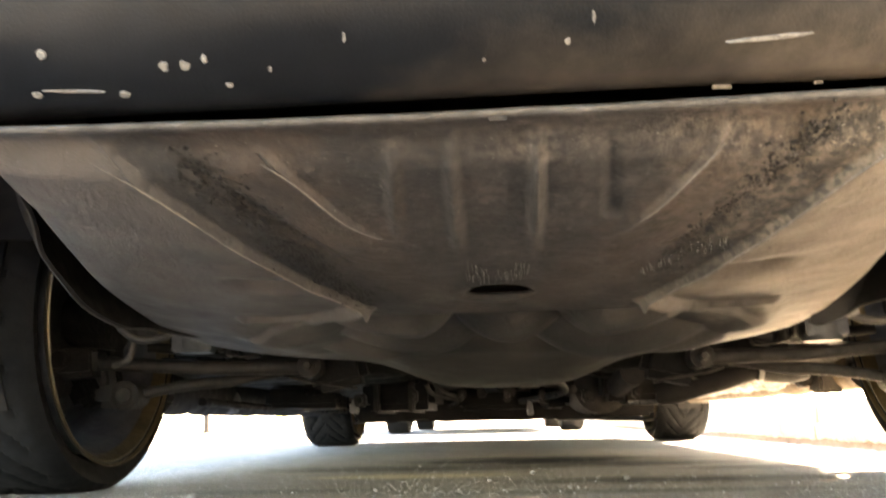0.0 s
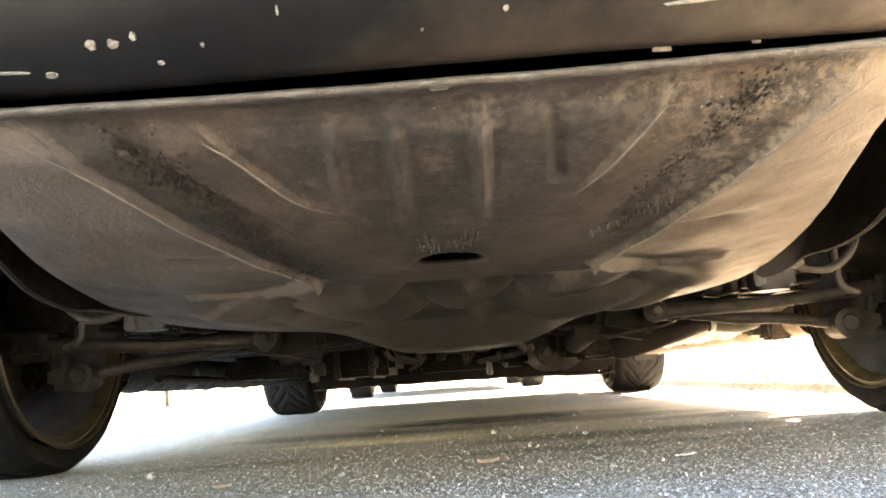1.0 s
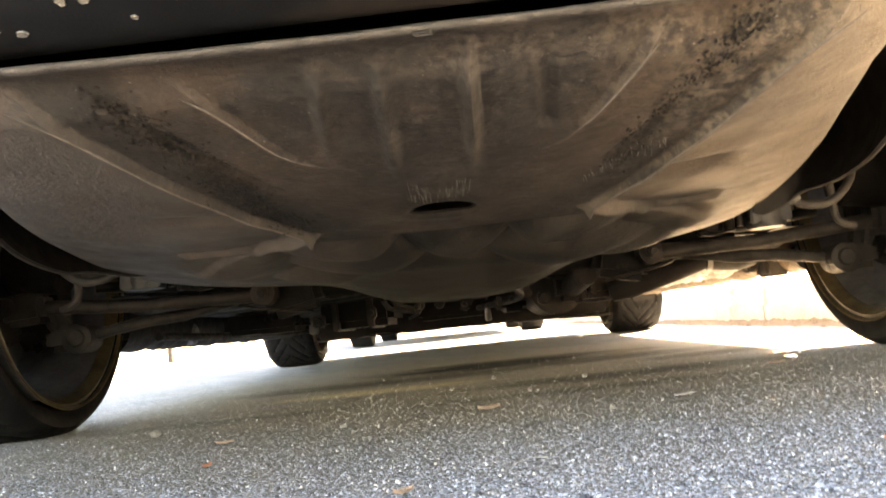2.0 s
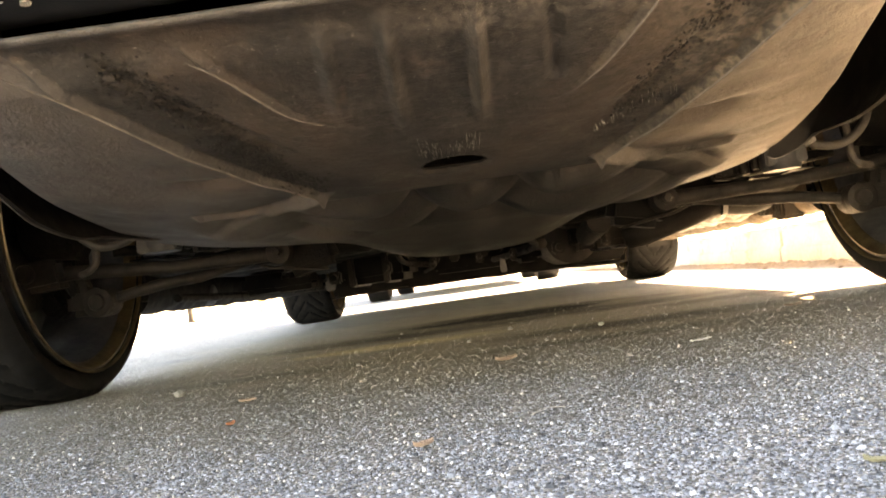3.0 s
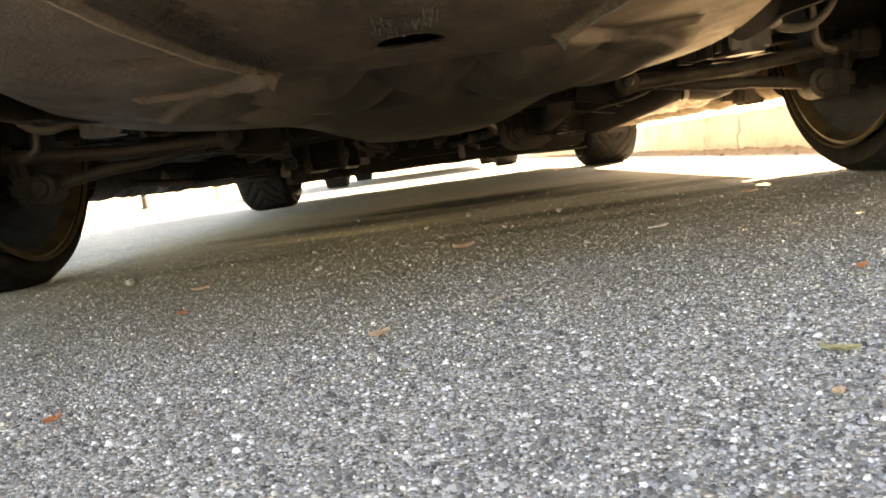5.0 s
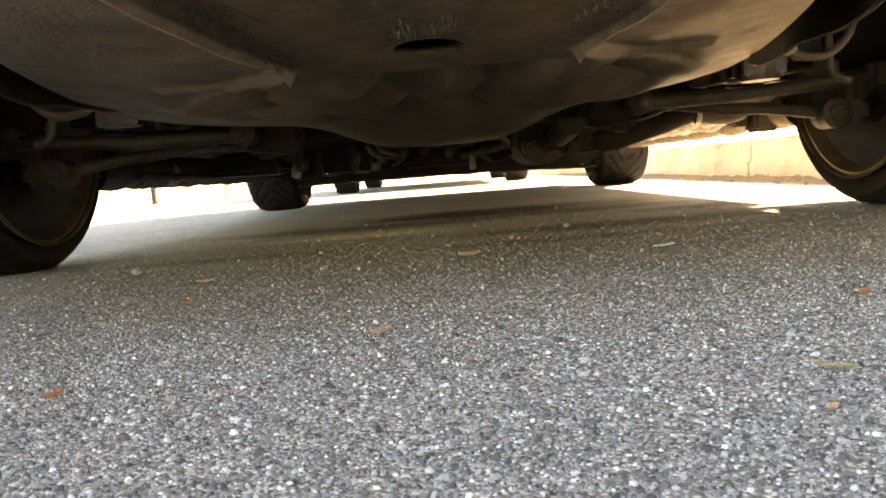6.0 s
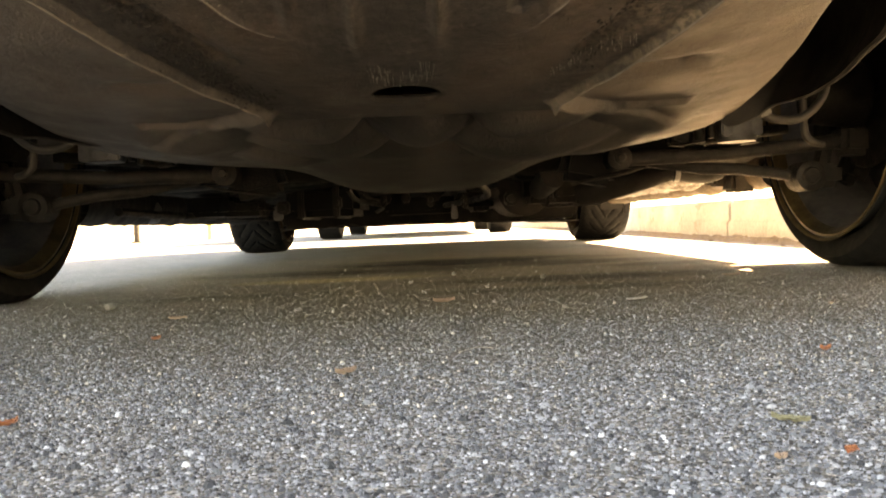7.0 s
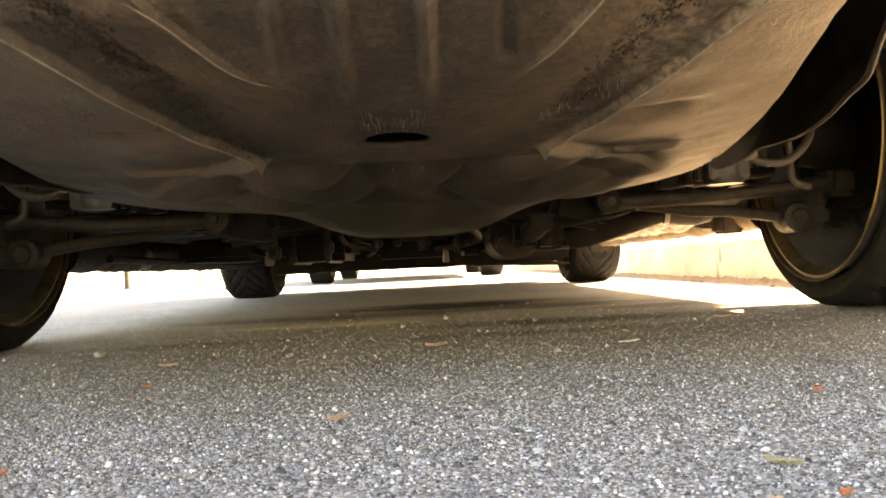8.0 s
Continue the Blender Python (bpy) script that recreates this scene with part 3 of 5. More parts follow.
def build_pan():
    bm = bmesh.new()
    nx, ny = 430, 380
    us, vs = np.linspace(0, 1, nx + 1), np.linspace(0, 1, ny + 1)
    uu, vv = np.meshgrid(us, vs, indexing="ij")
    yy0 = 0.479 + vv * 0.83
    reach = 1.0 + 0.16
    xx = PAN_SHIFT + (2 * uu - 1) * pan_width(yy0) * reach
    yy = yy0 + 0.15 * xx * xx * (1 - vv) ** 8
    zz = pan_height(xx, yy)
    # front edge turns up, further forward in the middle
    end = 1.18 + 0.14 * np.exp(-((xx / 0.22) ** 2))
    zz = zz + 9.0 * np.maximum(yy0 - end, 0) ** 2 + 0.8 * np.maximum(yy0 - end - 0.02, 0)
    hem = step(0.0, 0.05, vv)
    zz = zz * hem + (0.2845 + 0.10 * xx * xx + 0.006 * xx) * (1 - hem)
    bend = np.array([[noise.noise((x * 9, y * 9, 3.1)) for x, y in zip(rx, ry)] for rx, ry in zip(xx, yy)])
    zz = zz + 0.0006 * bend * np.exp(-((xx / 0.16) ** 4)) + 0.004 * xx * xx
    verts = [[bm.verts.new((xx[i, j], yy[i, j], zz[i, j])) for j in range(ny + 1)] for i in range(nx + 1)]
    for i in range(nx):
        for j in range(ny):
            cx, cy = xx[i, j], yy[i, j]
            if math.hypot((cx + 0.004) / 0.0280, (cy - 0.722) / 0.0165) < 1:
                continue
            bm.faces.new((verts[i][j], verts[i + 1][j], verts[i + 1][j + 1], verts[i][j + 1]))
    # side and front walls up to the floor above
    rims = [[verts[i][ny] for i in range(nx + 1)], [verts[0][j] for j in range(ny + 1)], [verts[nx][j] for j in range(ny + 1)]]
    for rim in rims:
        up = [bm.verts.new((v.co.x, v.co.y, 0.46)) for v in rim]
        for k in range(len(rim) - 1):
            bm.faces.new((rim[k], rim[k + 1], up[k + 1], up[k]))
    return bm


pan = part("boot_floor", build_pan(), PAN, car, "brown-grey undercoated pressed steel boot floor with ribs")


bm = bmesh.new()
ring = [(-0.004 + 0.0281 * math.cos(a), 0.722 + 0.0166 * math.sin(a)) for a in (2 * math.pi * k / 48 for k in range(49))]
add_tube(bm, [(x, y, float(pan_height(np.array(x), np.array(y))) + 0.0006) for x, y in ring], 0.0014, 8, 1.0, False)
part("hole_rim", bm, GRIME, pan, "rolled rim of the drain hole")


for side in (-1, 1):
    for line, width in ((LONG_FOLD, 0.0010), (BENT_RIB[side], 0.0010)):
        pts = curve_pts([(side * x, y, 0) for x, y in line], 8)
        last = len(pts) - 1
        bm = bmesh.new()
        add_tube(bm, [(p.x, p.y, float(pan_height(np.array(p.x), np.array(p.y))) + 0.004 * p.x * p.x + 0.0006) for p in pts], [width * (0.25 + 0.75 * min(1, 6 * k / last, 6 * (last - k) / last)) for k in range(last + 1)], 8)
        part("bead", bm, DUSTY_EDGE, pan, "dusty pale bead along a fold")


# rear seam flange
def seam(x):
    return 0.479 + 0.15 * x * x, 0.284 + 0.10 * x * x + 0.006 * x


bm = bmesh.new()


def flange_at(u, v):
    x = (2 * u - 1) * 0.74
    y, z = seam(x)
    k = 2 * math.pi * v
    wob = 0.0008 * noise.noise((x * 22, 1.3, 0))
    return Vector((x, y - 0.004 + 0.008 * math.cos(k) * 0.6 + wob, z + 0.0022 + 0.0028 * math.sin(k) + wob))


add_grid(bm, 160, 10, flange_at)
bmesh.ops.remove_doubles(bm, verts=bm.verts, dist=1e-5)
part("seam_flange", bm, FLANGE, car, "pale grey pinched steel seam along the boot floor")
bm = bmesh.new()
add_box(bm, (-0.002, 0.4745, 0.2822), (0.013, 0.008, 0.0028), 0.0012)
part("clip", bm, STEEL, car, "small bent metal tab on the seam")


# bumper: rolls from behind the seam down and back, then up
def bumper_at(x, s):
    """s 0 at the hidden inner edge, 1 at the top."""
    y0, z0 = seam(x)
    prof_s = [0.0, 0.08, 0.16, 0.26, 0.38, 0.52, 0.70, 1.0]
    prof_y = [0.040, 0.006, -0.014, -0.040, -0.066, -0.086, -0.098, -0.110]
    prof_z = [0.060, 0.018, 0.0085, 0.0155, 0.036, 0.075, 0.150, 0.330]
    y = np.interp(s, prof_s, prof_y)
    z = np.interp(s, prof_s, prof_z)
    return y0 + y + 0.16 * x * x + 0.6 * max(abs(x) - 0.55, 0) ** 2 * 3, z0 + z


def smooth_bumper(x, s):
    ys, zs = zip(*(bumper_at(x, min(1, max(0, s + d))) for d in (-0.05, -0.025, 0, 0.025, 0.05)))
    return sum(ys) / 5, sum(zs) / 5


bm = bmesh.new()


def bumper_place(u, v):
    x = (2 * u - 1) * 0.82
    y, z = smooth_bumper(x, v)
    w = 0.0025 * noise.noise((x * 5, z * 9, 0.4)) + 0.0009 * noise.noise((x * 30, z * 40, 2.0))
    return Vector((x, y + w, z + w * 0.6))


add_grid(bm, 200, 60, bumper_place)
thicken(bm, 0.004)
bumper = part("bumper", bm, BUMPER, car, "scuffed dusty black plastic rear bumper")


def on_bumper(x, s):
    p = bumper_place((x / 0.82 + 1) / 2, s)
    q = bumper_place((x / 0.82 + 1) / 2, s + 0.01)
    r = bumper_place((x / 0.82 + 1) / 2 + 0.004, s)
    n = (q - p).cross(r - p).normalized()
    if n.y > 0:
        n = -n
    return p, n


def chip(x, s, length, height, tilt=0.0, seed=0):
    p, n = on_bumper(x, s)
    bm = bmesh.new()
    rng = random.Random(seed)
    ring = []
    side = Vector((1, 0, 0)) - n * n.x
    side.normalize()
    up = n.cross(side)
    c, d = math.cos(tilt), math.sin(tilt)
    for k in range(14):
        a = 2 * math.pi * k / 14
        r = 1 + rng.uniform(-0.22, 0.22)
        u, v = length / 2 * math.cos(a) * r, height / 2 * math.sin(a) * r
        ring.append(p + n * 0.0012 + side * (u * c - v * d) + up * (u * d + v * c))
    top = [bm.verts.new(q) for q in ring]
    low = [bm.verts.new(q - n * 0.004 + (q - p) * 0.1) for q in ring]
    bm.faces.new(top)
    for k in range(14):
        bm.faces.new((top[k], top[(k + 1) % 14], low[(k + 1) % 14], low[k]))
    return bm


CHIPS = [(-0.274, 0.361, 0.006, 0.006), (-0.197, 0.314, 0.006, 0.006), (-0.184, 0.312, 0.006, 0.006), (-0.171, 0.325, 0.004, 0.005), (-0.288, 0.261, 0.007, 0.005), (-0.229, 0.246, 0.007, 0.004), (-0.133, 0.291, 0.002, 0.003), (0.196, 0.114, 0.005, 0.0024), (0.135, 0.125, 0.010, 0.0010), (-0.160, 0.2545, 0.004, 0.003), (0.052, 0.363, 0.002, 0.006), (-0.087, 0.350, 0.0016, 0.006), (0.038, 0.316, 0.003, 0.004), (-0.009, 0.282, 0.002, 0.002)]
for k, (x, s, a, b) in enumerate(CHIPS):
    part("paint_chip", chip(x, s, a, b, 0, k), CHIP, bumper, "chip of pale primer in the black paint")
part("scratch", chip(-0.260, 0.265, 0.042, 0.0018, 0.05, 31), CHIP, bumper, "pale scratch")
part("scratch", chip(0.155, 0.3035, 0.052, 0.0022, 0.0, 32), CHIP, bumper, "pale scratch")


# scrapes and rust on the boot floor
def on_pan(x, y):
    return Vector((x, y, float(pan_height(np.array(x), np.array(y))) + 0.004 * x * x))


def streak(x, y, length, width, seed, way=(0.15, 1.0)):
    rng = random.Random(seed)
    bm = bmesh.new()
    n = 7
    w = Vector((way[0], way[1], 0)).normalized()
    side = Vector((w.y, -w.x, 0))
    rows = []
    for k in range(n):
        u = k / (n - 1)
        half = width / 2 * math.sin(math.pi * (0.08 + 0.84 * u)) * rng.uniform(0.6, 1.25)
        c = Vector((x, y, 0)) + w * (u - 0.5) * length
        c.x += rng.uniform(-0.2, 0.2) * width
        a, b = on_pan(c.x - side.x * half, c.y - side.y * half), on_pan(c.x + side.x * half, c.y + side.y * half)
        rows.append([bm.verts.new(a + Vector((0, 0, d))) for d in (0.003,)] + [bm.verts.new((a + b) / 2 + Vector((0, 0, -0.0012)))] + [bm.verts.new(b + Vector((0, 0, 0.003)))])
    for a, b in zip(rows, rows[1:]):
        for i in range(2):
            bm.faces.new((a[i], a[i + 1], b[i + 1], b[i]))
    return bm


rng = random.Random(7)
for k in range(84):
    side = rng.choice((-1, 1))
    x = -0.006 + side * rng.uniform(0.006, 0.026) if k % 4 else rng.uniform(-0.026, 0.018)
    part("scrape", streak(x, 0.684 + rng.uniform(-0.02, 0.013) - (0.012 if abs(x + 0.006) > 0.015 else 0), rng.uniform(0.003, 0.026) * rng.random() + 0.003, rng.uniform(0.00025, 0.0007), k, (rng.uniform(-0.06, 0.06), 1.0)), SCRAPE, pan, "bright scrape")
for k in range(58):
    u = rng.random()
    x, y = 0.112 + 0.06 * u, 0.690 - 0.055 * min(1, 1.6 * u) + rng.uniform(-0.010, 0.010)
    part("scrape", streak(x, y, rng.uniform(0.003, 0.014), rng.uniform(0.0003, 0.0008), 170 + k, (0.21 + rng.uniform(-0.04, 0.04), 1.0)), SCRAPE, pan, "bright scrape")
part("rust_patch", streak(-0.1815, 0.642, 0.024, 0.0038, 90, (0.52, 1.0)), ORANGE_RUST, pan, "orange rusty scuff")
part("weld_spot", streak(0.132, 1.10, 0.010, 0.008, 91), CHIP, pan, "bare metal spot")


def peel(seed, n, line, spread):
    """Flakes of lifted undercoat along a line."""
    rng = random.Random(seed)
    bm = bmesh.new()
    for _ in range(n):
        u = rng.random() * (len(line) - 1)
        i = int(u)
        a, b = line[i], line[min(i + 1, len(line) - 1)]
        x = a[0] + (b[0] - a[0]) * (u - i) + rng.gauss(0, spread)
        y = a[1] + (b[1] - a[1]) * (u - i) + rng.gauss(0, spread * 1.6)
        c = on_pan(x, y)
        k = rng.randint(5, 7)
        r = rng.uniform(0.0007, 0.0024)
        ring = [bm.verts.new(c + Vector((math.cos(t) * r * rng.uniform(0.6, 1.3), math.sin(t) * r * 2 * rng.uniform(0.6, 1.3), rng.uniform(-0.0006, 0.001)))) for t in (2 * math.pi * j / k for j in range(k))]
        tip = bm.verts.new(c + Vector((0, 0, -rng.uniform(0.0004, 0.0014))))
        for j in range(k):
            bm.faces.new((ring[j], ring[(j + 1) % k], tip))
    return bm


tagged(part("peeling_undercoat", peel(1, 900, [(-0.208, 0.515), (-0.188, 0.548), (-0.173, 0.581), (-0.158, 0.630), (-0.143, 0.680), (-0.124, 0.735)], 0.008), PAN_WORN, pan, "flaking dark undercoat", False), kind="stuff")
tagged(part("peeling_undercoat", peel(2, 300, [(0.205, 0.495), (0.185, 0.525), (0.155, 0.592), (0.135, 0.66)], 0.007), PAN_WORN, pan, "flaking dark undercoat", False), kind="stuff")

# body shell
def deck(y):
    return np.interp(y, [0.36, 0.5, 0.9, 1.3, 1.9, 2.6, 3.1, 3.9, 4.35, 4.48], [0.96, 1.16, 1.24, 1.26, 1.26, 1.22, 0.95, 0.84, 0.68, 0.5])


def body_top(u, v):
    y, k = 0.37 + v * 4.08, 2 * u - 1
    half = 0.80 - 0.10 * max(0, abs(v - 0.5) * 2 - 0.75) * 4 * 0.5
    top = float(deck(y))
    low = min(0.80, top - 0.05)
    return Vector((k * half, y, low + (top - low) * (1 - abs(k) ** 5)))


bm = bmesh.new()
add_grid(bm, 24, 60, body_top)


def side_place(s):
    def place(u, v):
        y = 0.37 + u * 4.08
        z0, z1 = 0.155, min(0.80, float(deck(y)) - 0.05)
        z = z0 + v * (z1 - z0)
        half = 0.80 - 0.10 * max(0, abs(u - 0.5) * 2 - 0.75) * 4 * 0.5
        return Vector((s * (half - 0.04 * (1 - v) ** 2 + 0.03 * math.sin(math.pi * v)), y, z))
    return place


def outside_arches(u, v):
    y, z = 0.37 + u * 4.08, 0.155 + v * 0.62
    return min(math.hypot(y - AXLE_R, z - TYRE_R), math.hypot(y - AXLE_F, z - TYRE_R)) > 0.303


for s in (-1, 1):
    add_grid(bm, 136, 24, side_place(s), outside_arches)
bmesh.ops.remove_doubles(bm, verts=bm.verts, dist=0.001)
thicken(bm, 0.006)
body = part("body", bm, BODY, car, "dark painted car body")
bm = bmesh.new()
add_grid(bm, 20, 8, lambda u, v: Vector(((2 * u - 1) * 0.72, 4.42 + 0.05 * math.sin(math.pi * v) - 0.05 * (2 * u - 1) ** 2, 0.13 + v * 0.40)))
thicken(bm, 0.01)
part("front_panel", bm, BODY, car)

# closing floors above the suspension and between the axles
bm = bmesh.new()
add_box(bm, (0, 1.05, 0.47), (1.10, 1.30, 0.02), 0.004)
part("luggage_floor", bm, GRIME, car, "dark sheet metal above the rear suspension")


def floor_place(u, v):
    x, y = (2 * u - 1) * 0.74, 1.62 + v * 1.75
    tunnel = 0.10 * math.exp(-((x / 0.13) ** 2))
    ribs = 0.008 * (1 if (v * 9) % 1 < 0.5 else 0) * (1 if 0.2 < abs(x) < 0.6 else 0)
    return Vector((x, y, 0.205 + tunnel - ribs + 0.004 * noise.noise((x * 6, y * 6, 0)) + 0.25 * max(0, 0.12 - v) ** 1))


bm = bmesh.new()
add_grid(bm, 60, 90, floor_place)
thicken(bm, 0.003)
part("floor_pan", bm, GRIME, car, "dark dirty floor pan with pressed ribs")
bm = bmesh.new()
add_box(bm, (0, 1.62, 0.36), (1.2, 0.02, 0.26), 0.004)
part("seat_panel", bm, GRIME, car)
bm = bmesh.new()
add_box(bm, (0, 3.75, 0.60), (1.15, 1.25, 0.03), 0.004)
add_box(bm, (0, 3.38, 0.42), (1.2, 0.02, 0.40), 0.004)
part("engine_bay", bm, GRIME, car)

# sills
for s in (-1, 1):
    bm = bmesh.new()
    low = 0.128 if s < 0 else 0.148
    made = bmesh.new()

    def sill_place(u, v):
        a = 2 * math.pi * v
        y = 1.75 + 1.60 * u
        drop = 0.007 * noise.noise((y * 9, s, 0)) + 0.004 * noise.noise((y * 31, s, 3)) + 0.002 * noise.noise((y * 90, s, 5))
        sag = drop * max(0, -math.sin(a))
        return Vector((s * (0.730 + 0.040 * math.cos(a)) + 0.4 * sag, y, low + 0.048 + 0.050 * math.sin(a) + sag))

    add_grid(made, 160, 20, sill_place)
    bmesh.ops.remove_doubles(made, verts=made.verts, dist=1e-5)
    bm.free()
    # light put into the colour: tan on the lit kerb side, black on the dim left
    part("sill", made, BLACK if s < 0 else LIT_SILL, car, "sill with an uneven lower edge")


# ---- wheels ----
def tyre_mesh(bm, flat):
    """A tyre round the x axis, outer side at +x; V-shaped grooves in the tread; flat: how far it sags on the ground."""
    n, m = 312, 32
    half = 0.102
    rings = []
    for k in range(n):
        a = 2 * math.pi * k / n
        ring = []
        for j in range(m + 1):
            w = 2 * j / m - 1
            x = w * half
            r = TYRE_R - 0.007 * abs(w) ** 2.2 - 0.022 * max(0, abs(w) - 0.80) ** 1.5 * 6
            if abs(w) < 0.97:
                phase = (k / n * 26 + abs(w) * 2.4) % 1
                if phase < 0.2 and 0.06 < abs(w) < 0.66:
                    r -= 0.005
                if (k / n * 52 + abs(w) * 0.8 + 0.3) % 1 < 0.12 and 0.70 < abs(w) < 0.93:
                    r -= 0.003
            ring.append((x, r))
        for x, r in ((half * 0.99, 0.262), (half * 0.93, 0.246), (half * 0.84, 0.236)):
            ring.append((x, r))
            ring.insert(0, (-x, r))
        rings.append([bm.verts.new((x, r * math.cos(a), max(r * math.sin(a), -TYRE_R + flat))) for x, r in ring])
    for a, b in zip(rings, rings[1:] + rings[:1]):
        for j in range(len(a) - 1):
            bm.faces.new((a[j], a[j + 1], b[j + 1], b[j]))


def build_wheel(centre, s, flat, hub_label):
    """s: 1 on the right-hand side, -1 on the left; flat as in tyre_mesh."""
    turn = Matrix.Translation(centre) @ Matrix.Rotation(0 if s > 0 else math.pi, 4, "Z")
    bm = bmesh.new()
    # hub and spokes, near the outer side
    add_lathe(bm, [(0.030, 0.075), (0.050, 0.075), (0.060, 0.060), (0.072, 0.055), (0.074, 0.03)], (0, 0, 0), 40)
    for k in range(5):
        a = 2 * math.pi * k / 5 + (0.62 if s > 0 else 1.25)
        made = bmesh.new()
        add_grid(made, 8, 6, lambda u, v: Vector((0.072 - 0.012 * math.cos(math.pi * (v - 0.5)) * (1 - u) + 0.012 * u, 0.05 + u * 0.180, (v - 0.5) * (0.10 + 0.155 * u))))
        thicken(made, 0.018)
        bmesh.ops.rotate(made, verts=made.verts, cent=(0, 0, 0), matrix=Matrix.Rotation(a, 3, "X"))
        me = bpy.data.meshes.new("spoke")
        made.to_mesh(me)
        made.free()
        bm.from_mesh(me)
        bpy.data.meshes.remove(me)
    wheel = part("wheel", bm, ALLOY, car, hub_label)
    wheel.matrix_basis = turn
    bm = bmesh.new()
    # inner lip, gold, and the grey barrel behind it
    add_lathe(bm, [(-0.104, 0.2405), (-0.108, 0.2425), (-0.1105, 0.2415), (-0.109, 0.2390), (-0.104, 0.2380)], (0, 0, 0), 96, "x", True)
    add_lathe(bm, [(-0.102, 0.2350), (-0.103, 0.2320), (-0.096, 0.2270), (-0.085, 0.2215), (-0.082, 0.2215), (-0.083, 0.2245), (-0.095, 0.2310)], (0, 0, 0), 96, "x", True)
    part("rim", bm, GOLD, wheel, "gold painted rim lip")
    bm = bmesh.new()
    add_lathe(bm, [(-0.100, 0.2385), (-0.099, 0.2345), (-0.086, 0.2265), (-0.076, 0.2215), (-0.062, 0.213), (0.02, 0.206), (0.06, 0.220), (0.094, 0.230), (0.104, 0.241), (0.098, 0.244), (0.088, 0.238), (0.05, 0.230), (0.02, 0.218), (-0.07, 0.222)], (0, 0, 0), 96, "x", True)
    part("barrel", bm, ALLOY, wheel, "dusty grey inside of the rim")
    bm = bmesh.new()
    tyre_mesh(bm, flat)
    part("tyre", bm, RUBBER, wheel, "black low-profile tyre with a V-shaped tread")
    bm = bmesh.new()
    add_lathe(bm, [(0.000, 0.128), (0.010, 0.128), (0.010, 0.065), (0.036, 0.062), (0.036, 0.03)], (0, 0, 0), 56)
    part("brake_disc", bm, DISC, wheel, "steel brake disc")
    return wheel


build_wheel((-0.762, AXLE_R, 0.281), -1, 0.0075, "grey alloy wheel with a gold rim, tyre slightly soft")
build_wheel((0.768, AXLE_R, 0.289), 1, 0.0015, "grey alloy wheel with a gold rim")
for s in (-1, 1):
    build_wheel((s * 0.728 + 0.0, AXLE_F, TYRE_R - 0.002), s, 0.003, "grey alloy front wheel with a gold rim")


# ---- rear suspension ----
def hub_carrier(s):
    bm = bmesh.new()
    add_lathe(bm, [(-0.05, 0.045), (0.03, 0.055)], (s * 0.69, AXLE_R, 0.285), 24)
    add_box(bm, (s * 0.712, AXLE_R + 0.06, 0.25), (0.05, 0.08, 0.10), 0.014)
    add_box(bm, (s * 0.700, AXLE_R + 0.06, 0.36), (0.05, 0.07, 0.16), 0.016)
    add_lathe(bm, [(-0.022, 0.118), (-0.018, 0.121), (-0.014, 0.118)], (s * 0.755, AXLE_R, 0.285), 40)
    hub = part("hub_carrier", bm, GRIME, car, "dark cast hub carrier")
    # cast ends that take the links
    bm = bmesh.new()
    add_box(bm, (s * 0.728, AXLE_R + 0.015, 0.212), (0.072, 0.055, 0.052), 0.010, (0, s * 4, 0))
    add_lathe(bm, [(-0.040, 0.014), (-0.036, 0.017), (-0.028, 0.017)], (s * 0.752, AXLE_R + 0.015, 0.217), 20, "y")
    part("link_mount", bm, STEEL, hub, "cast block with a bolt that takes the upper link")
    bm = bmesh.new()
    add_lathe(bm, [(-0.030, 0.020), (-0.026, 0.0255), (0.026, 0.0255), (0.030, 0.020)], (s * 0.652, AXLE_R + 0.045, 0.156), 32, "y")
    add_lathe(bm, [(-0.034, 0.0125), (-0.030, 0.0150), (-0.028, 0.0150)], (s * 0.650, AXLE_R + 0.045, 0.156), 24, "y")
    add_box(bm, (s * 0.683, AXLE_R + 0.045, 0.158), (0.050, 0.056, 0.046), 0.012)
    add_box(bm, (s * 0.690, AXLE_R + 0.045, 0.188), (0.032, 0.05, 0.05), 0.012, (0, s * 14, 0))
    part("bush", bm, STEEL, hub, "dusty cast knuckle with a ring bush")
    bm = bmesh.new()
    add_box(bm, (s * 0.735, AXLE_R + 0.10, 0.30), (0.05, 0.07, 0.13), 0.015)
    add_box(bm, (s * 0.742, AXLE_R + 0.06, 0.165), (0.045, 0.05, 0.055), 0.014, (0, s * 30, 0))
    part("brake_caliper", bm, GRIME, hub, "dark brake caliper")


